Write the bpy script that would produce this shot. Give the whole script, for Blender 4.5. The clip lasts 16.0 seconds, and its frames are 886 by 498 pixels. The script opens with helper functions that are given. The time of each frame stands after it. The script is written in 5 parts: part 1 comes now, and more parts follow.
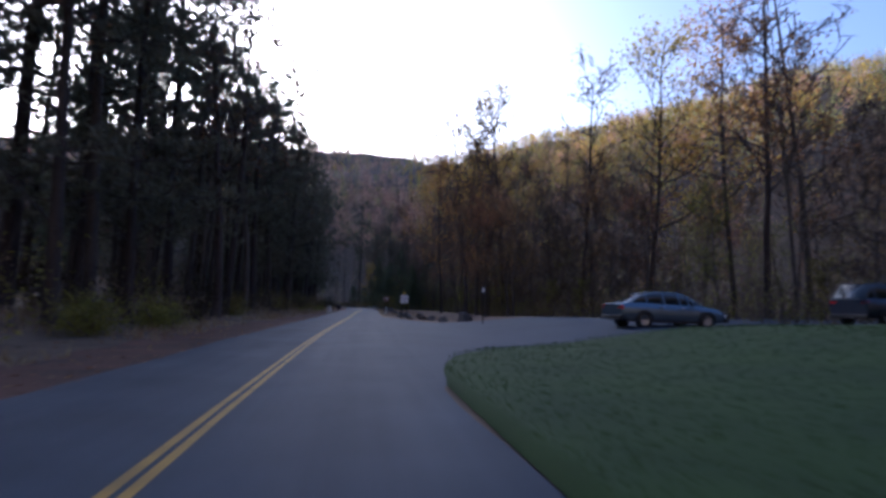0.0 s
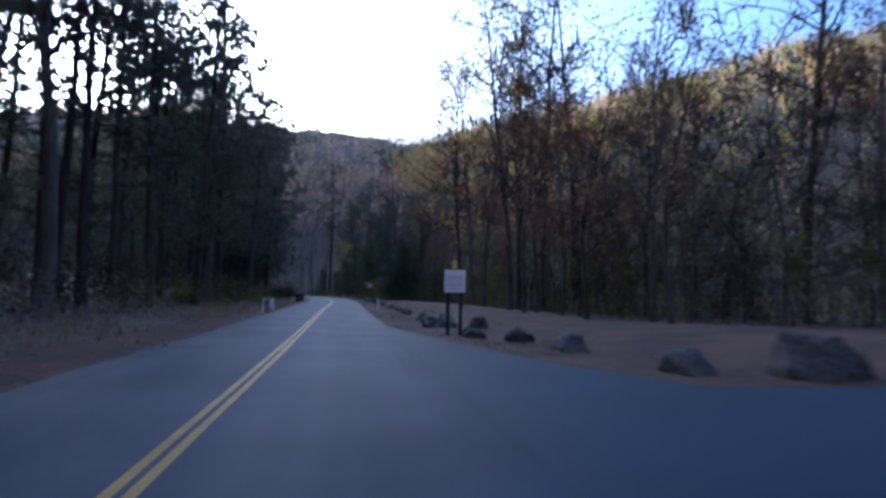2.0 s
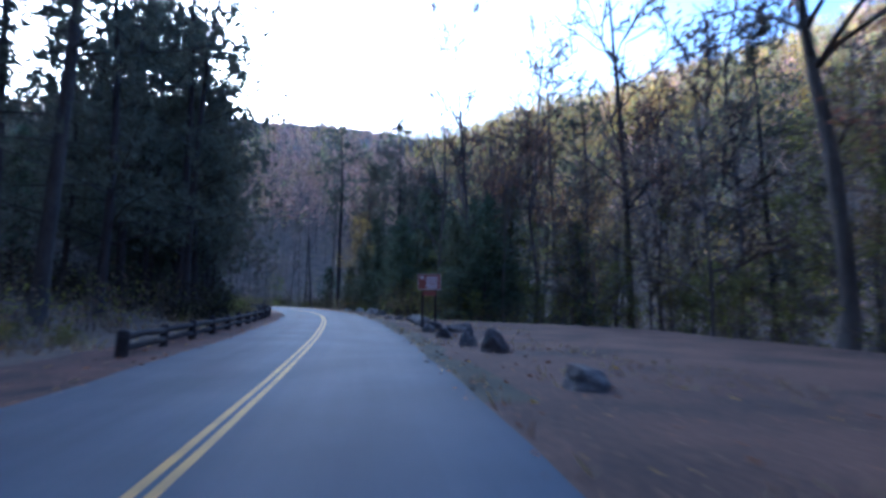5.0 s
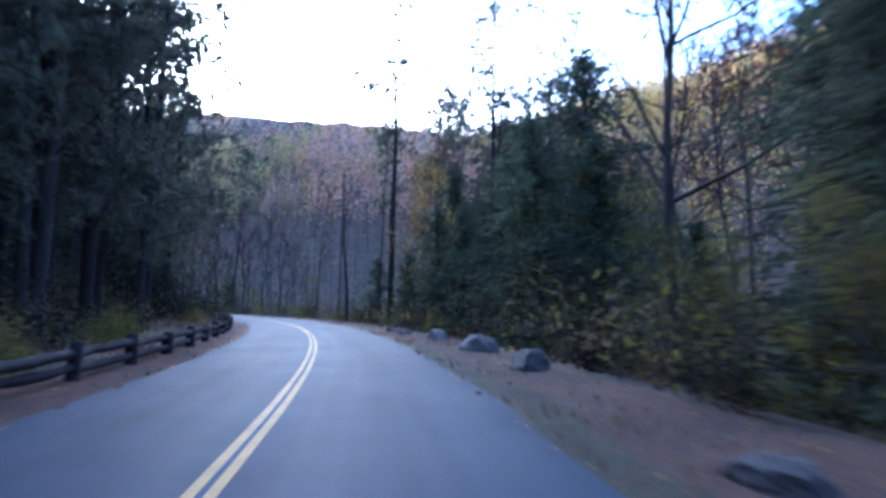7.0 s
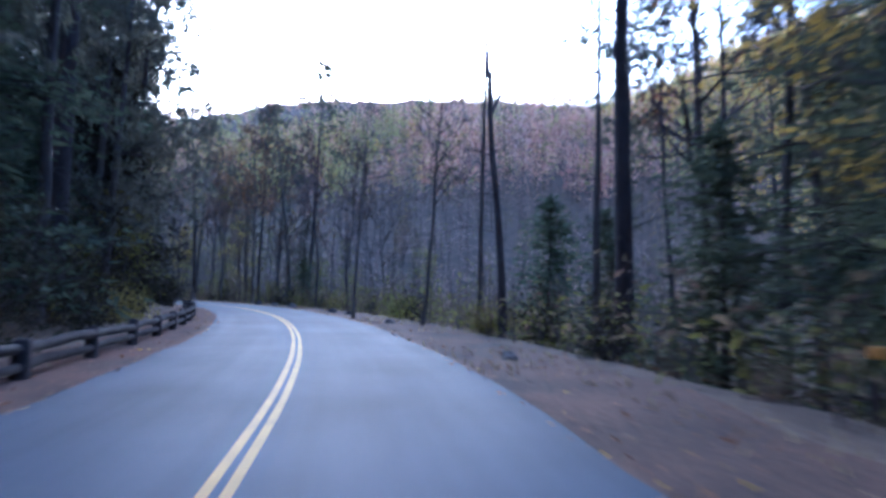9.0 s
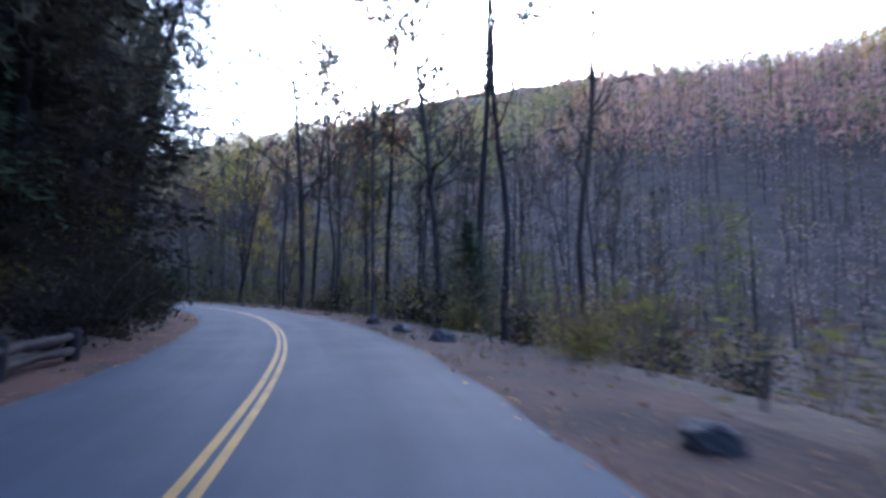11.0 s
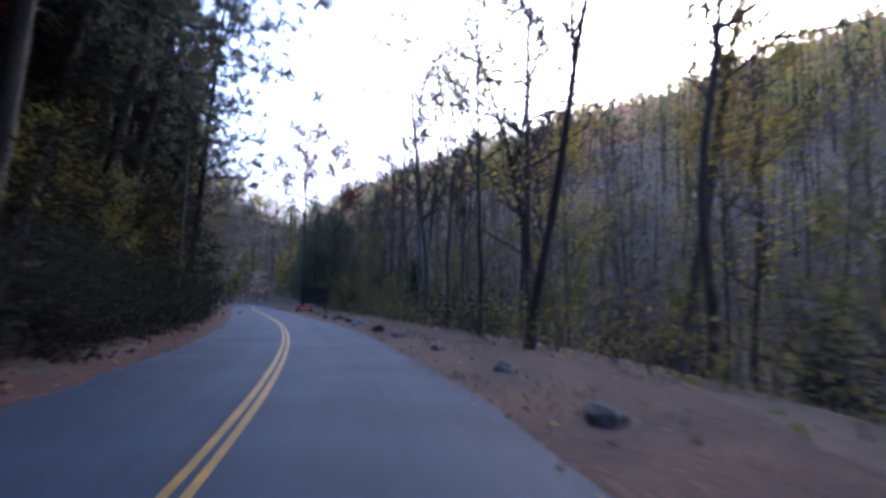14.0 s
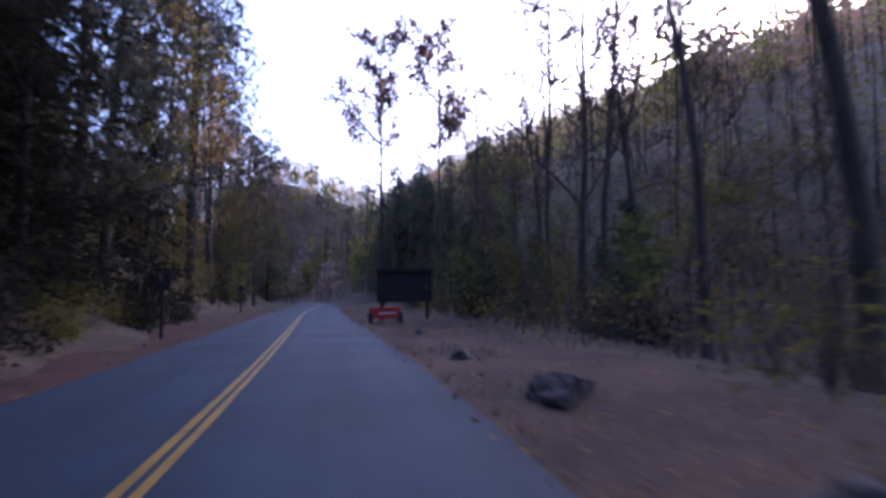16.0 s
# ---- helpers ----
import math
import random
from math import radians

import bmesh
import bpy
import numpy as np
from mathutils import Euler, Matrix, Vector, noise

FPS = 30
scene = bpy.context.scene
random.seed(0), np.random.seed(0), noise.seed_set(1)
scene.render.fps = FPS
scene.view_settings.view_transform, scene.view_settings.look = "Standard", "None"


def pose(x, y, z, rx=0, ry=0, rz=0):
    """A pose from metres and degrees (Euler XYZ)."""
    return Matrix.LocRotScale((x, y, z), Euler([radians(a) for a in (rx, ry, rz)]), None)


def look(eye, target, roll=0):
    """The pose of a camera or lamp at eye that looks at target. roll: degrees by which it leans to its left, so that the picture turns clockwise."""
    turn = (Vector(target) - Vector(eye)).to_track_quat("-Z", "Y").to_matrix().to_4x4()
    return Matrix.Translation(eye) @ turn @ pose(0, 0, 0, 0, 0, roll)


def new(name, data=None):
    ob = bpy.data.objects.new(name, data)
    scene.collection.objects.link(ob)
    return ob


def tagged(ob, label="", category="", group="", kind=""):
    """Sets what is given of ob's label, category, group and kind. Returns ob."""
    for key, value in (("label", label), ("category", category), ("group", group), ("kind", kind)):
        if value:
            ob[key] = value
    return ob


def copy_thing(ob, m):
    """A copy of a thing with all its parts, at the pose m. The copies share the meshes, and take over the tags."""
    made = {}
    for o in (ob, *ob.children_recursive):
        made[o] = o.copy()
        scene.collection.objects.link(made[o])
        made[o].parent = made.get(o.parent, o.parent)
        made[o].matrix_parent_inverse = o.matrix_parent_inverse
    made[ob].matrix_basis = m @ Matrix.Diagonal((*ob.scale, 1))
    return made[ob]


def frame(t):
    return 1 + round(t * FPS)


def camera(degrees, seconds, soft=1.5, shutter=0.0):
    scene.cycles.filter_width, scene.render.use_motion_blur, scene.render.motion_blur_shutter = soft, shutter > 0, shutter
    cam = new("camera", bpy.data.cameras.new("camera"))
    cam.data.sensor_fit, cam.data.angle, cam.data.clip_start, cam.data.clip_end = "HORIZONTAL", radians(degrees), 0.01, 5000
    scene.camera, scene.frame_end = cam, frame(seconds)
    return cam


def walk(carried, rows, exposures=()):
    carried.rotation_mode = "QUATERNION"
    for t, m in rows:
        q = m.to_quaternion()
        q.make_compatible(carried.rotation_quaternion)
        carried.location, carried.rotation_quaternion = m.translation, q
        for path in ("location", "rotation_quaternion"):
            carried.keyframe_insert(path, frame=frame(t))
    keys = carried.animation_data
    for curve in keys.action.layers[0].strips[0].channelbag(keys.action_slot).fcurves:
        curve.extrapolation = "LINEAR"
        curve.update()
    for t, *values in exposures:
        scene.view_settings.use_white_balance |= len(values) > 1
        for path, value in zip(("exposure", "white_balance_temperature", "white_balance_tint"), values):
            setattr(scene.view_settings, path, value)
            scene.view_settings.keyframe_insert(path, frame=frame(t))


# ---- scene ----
cam = camera(79.6, 16.0, soft=3.2, shutter=0.38)
# seconds, eye, target, roll
PATH = [
    (0, (1.495, 0.000, 1.30), (3.126, 9.812, 2.334), 1.45),
    (0.5, (1.496, 7.619, 1.30), (3.326, 17.405, 2.233), 1.42),
    (1, (1.595, 15.254, 1.30), (3.521, 25.027, 2.181), 1.41),
    (1.5, (1.770, 22.902, 1.30), (3.816, 32.652, 2.168), 1.25),
    (2, (1.987, 30.577, 1.30), (4.138, 40.309, 2.117), 1.10),
    (2.5, (2.307, 38.290, 1.30), (4.493, 48.020, 2.037), 0.69),
    (3, (2.585, 46.032, 1.30), (4.758, 55.764, 2.050), 0.66),
    (3.5, (2.890, 53.787, 1.30), (4.975, 63.536, 2.080), 0.43),
    (4, (3.163, 61.551, 1.30), (5.167, 71.313, 2.125), 0.34),
    (4.5, (3.462, 69.324, 1.30), (5.396, 79.095, 2.180), 0.37),
    (5, (3.797, 77.115, 1.30), (5.629, 86.900, 2.240), 0.55),
    (5.5, (4.102, 84.935, 1.30), (5.747, 94.748, 2.303), 0.91),
    (6, (4.243, 92.775, 1.30), (5.656, 102.617, 2.362), 0.77),
    (6.5, (4.243, 100.596, 1.30), (5.376, 110.470, 2.411), 0.63),
    (7, (3.956, 108.365, 1.30), (4.754, 118.275, 2.374), 0.65),
    (7.5, (3.458, 116.054, 1.30), (3.858, 126.000, 2.264), 0.11),
    (8, (2.612, 123.606, 1.30), (2.524, 133.568, 2.175), 0.05),
    (8.5, (1.375, 130.971, 1.30), (0.687, 140.916, 2.090), 0.29),
    (9, (-0.332, 138.126, 1.30), (-1.653, 148.005, 2.111), 0.77),
    (9.5, (-2.290, 145.151, 1.30), (-4.384, 154.894, 2.120), 0.45),
    (10, (-4.864, 151.918, 1.30), (-7.681, 161.478, 2.120), 0.29),
    (10.5, (-7.965, 158.415, 1.30), (-11.413, 167.766, 2.113), 0.24),
    (11, (-11.568, 164.622, 1.30), (-15.614, 173.732, 2.100), 0.28),
    (11.5, (-15.690, 170.494, 1.30), (-20.327, 179.320, 2.082), 0.42),
    (12, (-20.220, 176.088, 1.30), (-25.438, 184.584, 2.063), 0.78),
    (12.5, (-25.173, 181.399, 1.30), (-31.146, 189.377, 2.123), 0.81),
    (13, (-30.600, 186.371, 1.30), (-37.326, 193.713, 2.233), 0.59),
    (13.5, (-36.548, 190.862, 1.30), (-43.876, 197.590, 2.320), 1.12),
    (14, (-42.843, 194.989, 1.30), (-50.634, 201.178, 2.296), 0.95),
    (14.5, (-49.451, 198.664, 1.30), (-57.545, 204.467, 2.206), 0.74),
    (15, (-56.283, 201.937, 1.30), (-64.597, 207.422, 2.189), 0.64),
    (15.5, (-63.318, 204.833, 1.30), (-71.799, 210.051, 2.210), 0.15),
    (16, (-70.514, 207.402, 1.30), (-79.132, 212.401, 2.159), -0.69),
]
EXPOSURES = [(0, 1.1, 4600, 20), (1.0, 1.1, 4330, 19), (2.0, 1.55, 4110, 13), (3.0, 1.8, 3980, 11), (6.0, 2.48, 3920, 11), (7.0, 2.75, 3980, 13), (9.0, 2.84, 4060, 15), (12.5, 2.62, 4650, 18), (14.5, 2.65, 4870, 26), (16.0, 2.25, 4960, 36)]
walk(cam, [(t, look(e, g, r)) for t, e, g, r in PATH], EXPOSURES)

# ---- light: low sun ahead, behind the ridge; clear sky ----
SUN_AZ, SUN_EL = radians(18.3), radians(14.6)      # azimuth to the left of +y
world = bpy.data.worlds.new("sky")
scene.world = world
world.use_nodes = True
wn = world.node_tree
sky = wn.nodes.new("ShaderNodeTexSky")
sky.sky_type = "NISHITA"
sky.sun_disc = False
sky.sun_elevation = SUN_EL
sky.sun_rotation = -SUN_AZ
sky.air_density, sky.dust_density = 0.85, 6.0
wn.nodes["Background"].inputs["Strength"].default_value = 0.15
wn.links.new(sky.outputs[0], wn.nodes["Background"].inputs["Color"])
sun_data = bpy.data.lights.new("sun", "SUN")
sun_data.energy, sun_data.angle, sun_data.color = 5.0, radians(0.5), (1.0, 0.82, 0.6)
sun = new("sun", sun_data)
sun.matrix_basis = look((0, 0, 0), (math.sin(SUN_AZ) * math.cos(SUN_EL), -math.cos(SUN_AZ) * math.cos(SUN_EL), -math.sin(SUN_EL)))
sun.location = (0, 0, 300)

RNG = np.random.RandomState(7)


# ---- materials ----
def material(name, base, dark, scale, rough=0.85, fine=None, bump=0.3, vary=0.0, translucent=0.0, metallic=0.0, island=0.0, detail=6.0, bump_dist=0.02, stretch=(1, 1, 1)):
    """Noise between two colours at two scales, with bump, and a shift from thing to thing."""
    m = bpy.data.materials.new(name)
    m.use_nodes = True
    t = m.node_tree
    n, ln = t.nodes, t.links
    b = n["Principled BSDF"]
    b.inputs["Specular IOR Level"].default_value = 0.12 if translucent else 0.3 if rough > 0.5 else 0.5
    b.inputs["Roughness"].default_value, b.inputs["Metallic"].default_value = rough, metallic
    co = n.new("ShaderNodeTexCoord")
    mp = n.new("ShaderNodeMapping")
    mp.inputs["Scale"].default_value = stretch
    ln.new(co.outputs["Object"], mp.inputs[0])
    big = n.new("ShaderNodeTexNoise")
    big.inputs["Scale"].default_value, big.inputs["Detail"].default_value = scale, detail
    ln.new(mp.outputs[0], big.inputs["Vector"])
    small = n.new("ShaderNodeTexNoise")
    small.inputs["Scale"].default_value, small.inputs["Detail"].default_value = fine or scale * 9, 4
    ln.new(mp.outputs[0], small.inputs["Vector"])
    add = n.new("ShaderNodeMath")
    add.operation = "MULTIPLY_ADD"
    add.inputs[1].default_value = 0.6
    ln.new(small.outputs[0], add.inputs[0])
    ln.new(big.outputs[0], add.inputs[2])
    ramp = n.new("ShaderNodeValToRGB")
    ramp.color_ramp.elements[0].position, ramp.color_ramp.elements[1].position = 0.55, 1.05
    ramp.color_ramp.elements[0].color, ramp.color_ramp.elements[1].color = (*dark, 1), (*base, 1)
    ln.new(add.outputs[0], ramp.inputs[0])
    out = ramp.outputs[0]
    if vary or island:
        hs = n.new("ShaderNodeHueSaturation")
        ln.new(out, hs.inputs["Color"])
        val = n.new("ShaderNodeMath")
        val.operation = "MULTIPLY_ADD"
        val.inputs[1].default_value, val.inputs[2].default_value = 2 * (vary or island), 1 - (vary or island)
        hue = n.new("ShaderNodeMath")
        hue.operation = "MULTIPLY_ADD"
        hue.inputs[1].default_value, hue.inputs[2].default_value = 0.05, 0.475
        src = n.new("ShaderNodeObjectInfo").outputs["Random"] if vary else n.new("ShaderNodeNewGeometry").outputs["Random Per Island"]
        isl = n.new("ShaderNodeNewGeometry").outputs["Random Per Island"] if island else src
        ln.new(isl, val.inputs[0])
        ln.new(src, hue.inputs[0])
        ln.new(hue.outputs[0], hs.inputs["Hue"])
        ln.new(val.outputs[0], hs.inputs["Value"])
        out = hs.outputs[0]
    ln.new(out, b.inputs["Base Color"])
    if bump:
        bp = n.new("ShaderNodeBump")
        bp.inputs["Strength"].default_value, bp.inputs["Distance"].default_value = bump, bump_dist
        ln.new(add.outputs[0], bp.inputs["Height"])
        ln.new(bp.outputs[0], b.inputs["Normal"])
    if translucent:
        tr = n.new("ShaderNodeBsdfTranslucent")
        mx = n.new("ShaderNodeMixShader")
        mx.inputs[0].default_value = translucent
        ln.new(out, tr.inputs["Color"])
        ln.new(b.outputs[0], mx.inputs[1])
        ln.new(tr.outputs[0], mx.inputs[2])
        ln.new(mx.outputs[0], n["Material Output"].inputs["Surface"])
    return m


M_ASPHALT = material("asphalt", (0.0215, 0.0345, 0.057), (0.013, 0.0215, 0.037), 0.35, 0.72, fine=60, bump=0.25, bump_dist=0.01)


def wear(m):
    """Polished wheel tracks and long streaks along the lanes."""
    t = m.node_tree
    n, ln = t.nodes, t.links
    b = n["Principled BSDF"]
    uv = n.new("ShaderNodeUVMap")
    uv.uv_map = "lane"
    sep = n.new("ShaderNodeSeparateXYZ")
    ln.new(uv.outputs[0], sep.inputs[0])

    def calc(op, a, c=None):
        k = n.new("ShaderNodeMath")
        k.operation = op
        for i, v in enumerate((a, c)):
            if v is None:
                continue
            if isinstance(v, float):
                k.inputs[i].default_value = v
            else:
                ln.new(v, k.inputs[i])
        return k.outputs[0]

    track = calc("MULTIPLY", calc("SUBTRACT", calc("ABSOLUTE", sep.outputs[0]), 1.45), 2 * math.pi / 1.5)
    track = calc("MULTIPLY", calc("COSINE", track), -0.5)
    streak = n.new("ShaderNodeTexNoise")
    streak.inputs["Scale"].default_value, streak.inputs["Detail"].default_value = 1.0, 5
    mp = n.new("ShaderNodeMapping")
    mp.inputs["Scale"].default_value = (3.2, 0.11, 1)
    ln.new(uv.outputs[0], mp.inputs[0])
    ln.new(mp.outputs[0], streak.inputs["Vector"])
    stain = n.new("ShaderNodeTexNoise")
    stain.inputs["Scale"].default_value, stain.inputs["Detail"].default_value = 0.5, 6
    ln.new(uv.outputs[0], stain.inputs["Vector"])
    total = calc("ADD", calc("MULTIPLY", track, 0.10), calc("MULTIPLY", calc("SUBTRACT", streak.outputs[0], 0.5), 0.45))
    total = calc("ADD", total, calc("MULTIPLY", calc("SUBTRACT", stain.outputs[0], 0.5), 0.8))
    hs = n.new("ShaderNodeHueSaturation")
    src = b.inputs["Base Color"].links[0].from_socket
    ln.new(src, hs.inputs["Color"])
    ln.new(calc("ADD", total, 1.0), hs.inputs["Value"])
    ln.new(hs.outputs[0], b.inputs["Base Color"])
    ln.new(calc("SUBTRACT", 0.72, calc("MULTIPLY", total, 0.15)), b.inputs["Roughness"])
    return m


M_ROAD = wear(material("worn_asphalt", (0.0215, 0.0345, 0.057), (0.013, 0.0215, 0.037), 0.35, 0.72, fine=60, bump=0.25, bump_dist=0.01))
M_YELLOW = material("yellow_road_paint", (0.36, 0.205, 0.018), (0.17, 0.105, 0.022), 2.0, 0.6, fine=40, bump=0.1)
M_FLOOR = material("leaf_litter", (0.115, 0.08, 0.05), (0.044, 0.032, 0.022), 0.5, 0.95, fine=7, bump=0.8, bump_dist=0.08)
M_SHOULDER = material("leafy_gravel", (0.10, 0.043, 0.025), (0.024, 0.014, 0.010), 0.8, 0.95, fine=11, bump=0.7, bump_dist=0.03)
M_DRYGRASS = material("dry_grass_turf", (0.108, 0.06, 0.037), (0.022, 0.0155, 0.012), 0.45, 0.95, fine=9, bump=0.7, bump_dist=0.04)
M_LAWN = material("mown_grass", (0.03, 0.06, 0.005), (0.017, 0.038, 0.004), 0.6, 0.9, fine=22, bump=0.3, bump_dist=0.03)
M_BLADE = material("grass_blades", (0.034, 0.066, 0.006), (0.02, 0.042, 0.005), 2.0, 0.8, bump=0, translucent=0.3, island=0.25)
M_STRIP = material("olive_roadside_turf", (0.07, 0.058, 0.03), (0.025, 0.022, 0.014), 0.7, 0.95, fine=12, bump=0.6, bump_dist=0.03)
M_STRAW = material("dead_grass_blades", (0.34, 0.25, 0.14), (0.18, 0.12, 0.07), 2.0, 0.85, bump=0, translucent=0.2, island=0.3)
M_BARK = material("grey_brown_bark", (0.105, 0.085, 0.07), (0.04, 0.033, 0.028), 3.0, 0.95, fine=20, bump=0.9, vary=0.3, stretch=(1, 1, 0.25), bump_dist=0.04)
M_BARK_DARK = material("dark_pine_bark", (0.062, 0.05, 0.043), (0.027, 0.022, 0.02), 3.0, 0.95, fine=18, bump=0.9, vary=0.25, stretch=(1, 1, 0.3), bump_dist=0.05)
M_TWIG = material("bare_twigs", (0.11, 0.088, 0.076), (0.055, 0.044, 0.038), 3.0, 0.95, bump=0, vary=0.2)
LEAF = dict(scale=1.2, rough=0.75, bump=0, vary=0.25, island=0.2, translucent=0.5)
M_NEEDLE = material("pine_needles", (0.14, 0.138, 0.092), (0.08, 0.08, 0.055), scale=1.2, rough=0.75, bump=0, vary=0.2, island=0.2, translucent=0.5)
M_HEMLOCK = material("hemlock_needles", (0.112, 0.13, 0.074), (0.064, 0.077, 0.046), scale=1.2, rough=0.75, bump=0, vary=0.2, island=0.2, translucent=0.5)
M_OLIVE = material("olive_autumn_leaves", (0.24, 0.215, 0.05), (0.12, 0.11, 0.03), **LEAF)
# Autumn gold, brightened to stand in for sun the trees don't get.
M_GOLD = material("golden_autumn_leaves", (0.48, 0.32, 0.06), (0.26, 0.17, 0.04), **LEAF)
M_RUSSET = material("russet_autumn_leaves", (0.27, 0.145, 0.065), (0.13, 0.07, 0.04), **LEAF)
M_RHODO = material("rhododendron_and_shaded_hemlock", (0.04, 0.037, 0.023), (0.018, 0.017, 0.012), scale=1.5, rough=0.85, bump=0, vary=0.2, island=0.22, translucent=0.45)
M_DARKRED = material("dark_red_leaves", (0.10, 0.018, 0.018), (0.05, 0.012, 0.012), **LEAF)
M_BRUSH = material("brown_brush", (0.22, 0.16, 0.10), (0.11, 0.078, 0.05), scale=1.2, rough=0.9, bump=0, island=0.2, translucent=0.5)
# Olive, gold, leafless and tan crowns are paled to stand in for haze.
M_HAZE_OLIVE = material("hazy_olive_canopy", (0.42, 0.38, 0.13), (0.26, 0.24, 0.09), scale=0.05, rough=0.9, bump=0, island=0.14, translucent=0.5)
# Gold is brightened further in place of low sun on the ridge.
M_LIT_HAZE_GOLD = material("sunlit_hazy_gold_canopy", (0.62, 0.41, 0.08), (0.40, 0.25, 0.06), scale=0.05, rough=0.9, bump=0, island=0.14, translucent=0.5)
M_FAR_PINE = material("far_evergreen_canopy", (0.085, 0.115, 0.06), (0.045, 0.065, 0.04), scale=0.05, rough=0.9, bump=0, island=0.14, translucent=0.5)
M_HAZE_GREY = material("hazy_leafless_canopy", (0.58, 0.40, 0.31), (0.40, 0.27, 0.21), scale=0.05, rough=0.95, bump=0, island=0.14, translucent=0.5)
M_HAZE_TAN = material("hazy_tan_canopy", (0.66, 0.39, 0.26), (0.46, 0.27, 0.18), scale=0.05, rough=0.95, bump=0, island=0.14, translucent=0.5)
# Near slope: paled less, for the thinner haze there.
M_HAZE_NEAR = material("hazy_near_canopy", (0.40, 0.285, 0.225), (0.27, 0.19, 0.15), scale=0.1, rough=0.95, bump=0, island=0.16, translucent=0.5)
M_ROCK = material("weathered_boulder", (0.115, 0.10, 0.092), (0.03, 0.026, 0.026), 1.6, 0.9, fine=12, bump=1.0, vary=0.25, bump_dist=0.06)
M_ROCK_PALE = material("pale_boulder", (0.18, 0.165, 0.155), (0.075, 0.068, 0.064), 1.6, 0.9, fine=12, bump=0.8, vary=0.15, bump_dist=0.06)
M_TIMBER = material("dark_weathered_timber", (0.034, 0.027, 0.025), (0.016, 0.013, 0.013), 4.0, 0.95, fine=30, bump=0.6, vary=0.2, stretch=(0.3, 1, 1))
M_WHITE = material("white_painted_metal", (0.78, 0.78, 0.78), (0.6, 0.6, 0.6), 3.0, 0.5, bump=0.05)
M_PANEL = material("white_sign_face", (0.80, 0.80, 0.82), (0.66, 0.66, 0.68), 2.0, 0.5, bump=0.02)
M_INK = material("grey_print", (0.30, 0.31, 0.33), (0.22, 0.22, 0.24), 3.0, 0.6, bump=0)
M_BROWNSIGN = material("red_brown_sign_face", (0.20, 0.045, 0.03), (0.14, 0.032, 0.024), 2.0, 0.5, bump=0.02)
M_YELLOWTAG = material("yellow_tag", (0.75, 0.5, 0.03), (0.5, 0.33, 0.03), 4.0, 0.5, bump=0.02)
M_ORANGE = material("orange_yellow_gate_paint", (0.62, 0.30, 0.05), (0.42, 0.19, 0.04), 3.0, 0.55, bump=0.05)
M_RED = material("red_painted_board", (0.50, 0.035, 0.03), (0.33, 0.03, 0.028), 3.0, 0.45, bump=0.03)
M_DARKBOARD = material("dark_stained_board", (0.035, 0.03, 0.03), (0.018, 0.016, 0.016), 3.0, 0.8, bump=0.3)
M_TYRE = material("tyre_rubber", (0.03, 0.03, 0.03), (0.018, 0.018, 0.018), 8.0, 0.8, bump=0.2)
M_ALLOY = material("alloy_rim", (0.5, 0.5, 0.52), (0.35, 0.35, 0.37), 4.0, 0.35, bump=0.02, metallic=0.8)
M_SILVERBLUE = material("grey_blue_car_paint", (0.13, 0.175, 0.23), (0.11, 0.15, 0.20), 1.0, 0.25, bump=0, metallic=0.5)
M_NAVY = material("dark_blue_car_paint", (0.05, 0.06, 0.09), (0.04, 0.05, 0.075), 1.0, 0.25, bump=0, metallic=0.4)
M_CARGLASS = material("tinted_car_glass", (0.03, 0.035, 0.04), (0.02, 0.025, 0.03), 1.0, 0.06, bump=0)
M_TAIL = material("red_tail_lamp", (0.55, 0.03, 0.03), (0.4, 0.02, 0.02), 5.0, 0.2, bump=0)
M_HEADLAMP = material("headlamp_lens", (0.75, 0.77, 0.8), (0.6, 0.62, 0.65), 5.0, 0.12, bump=0)
M_BLACKTRIM = material("black_plastic_trim", (0.025, 0.025, 0.027), (0.018, 0.018, 0.02), 5.0, 0.6, bump=0.05)


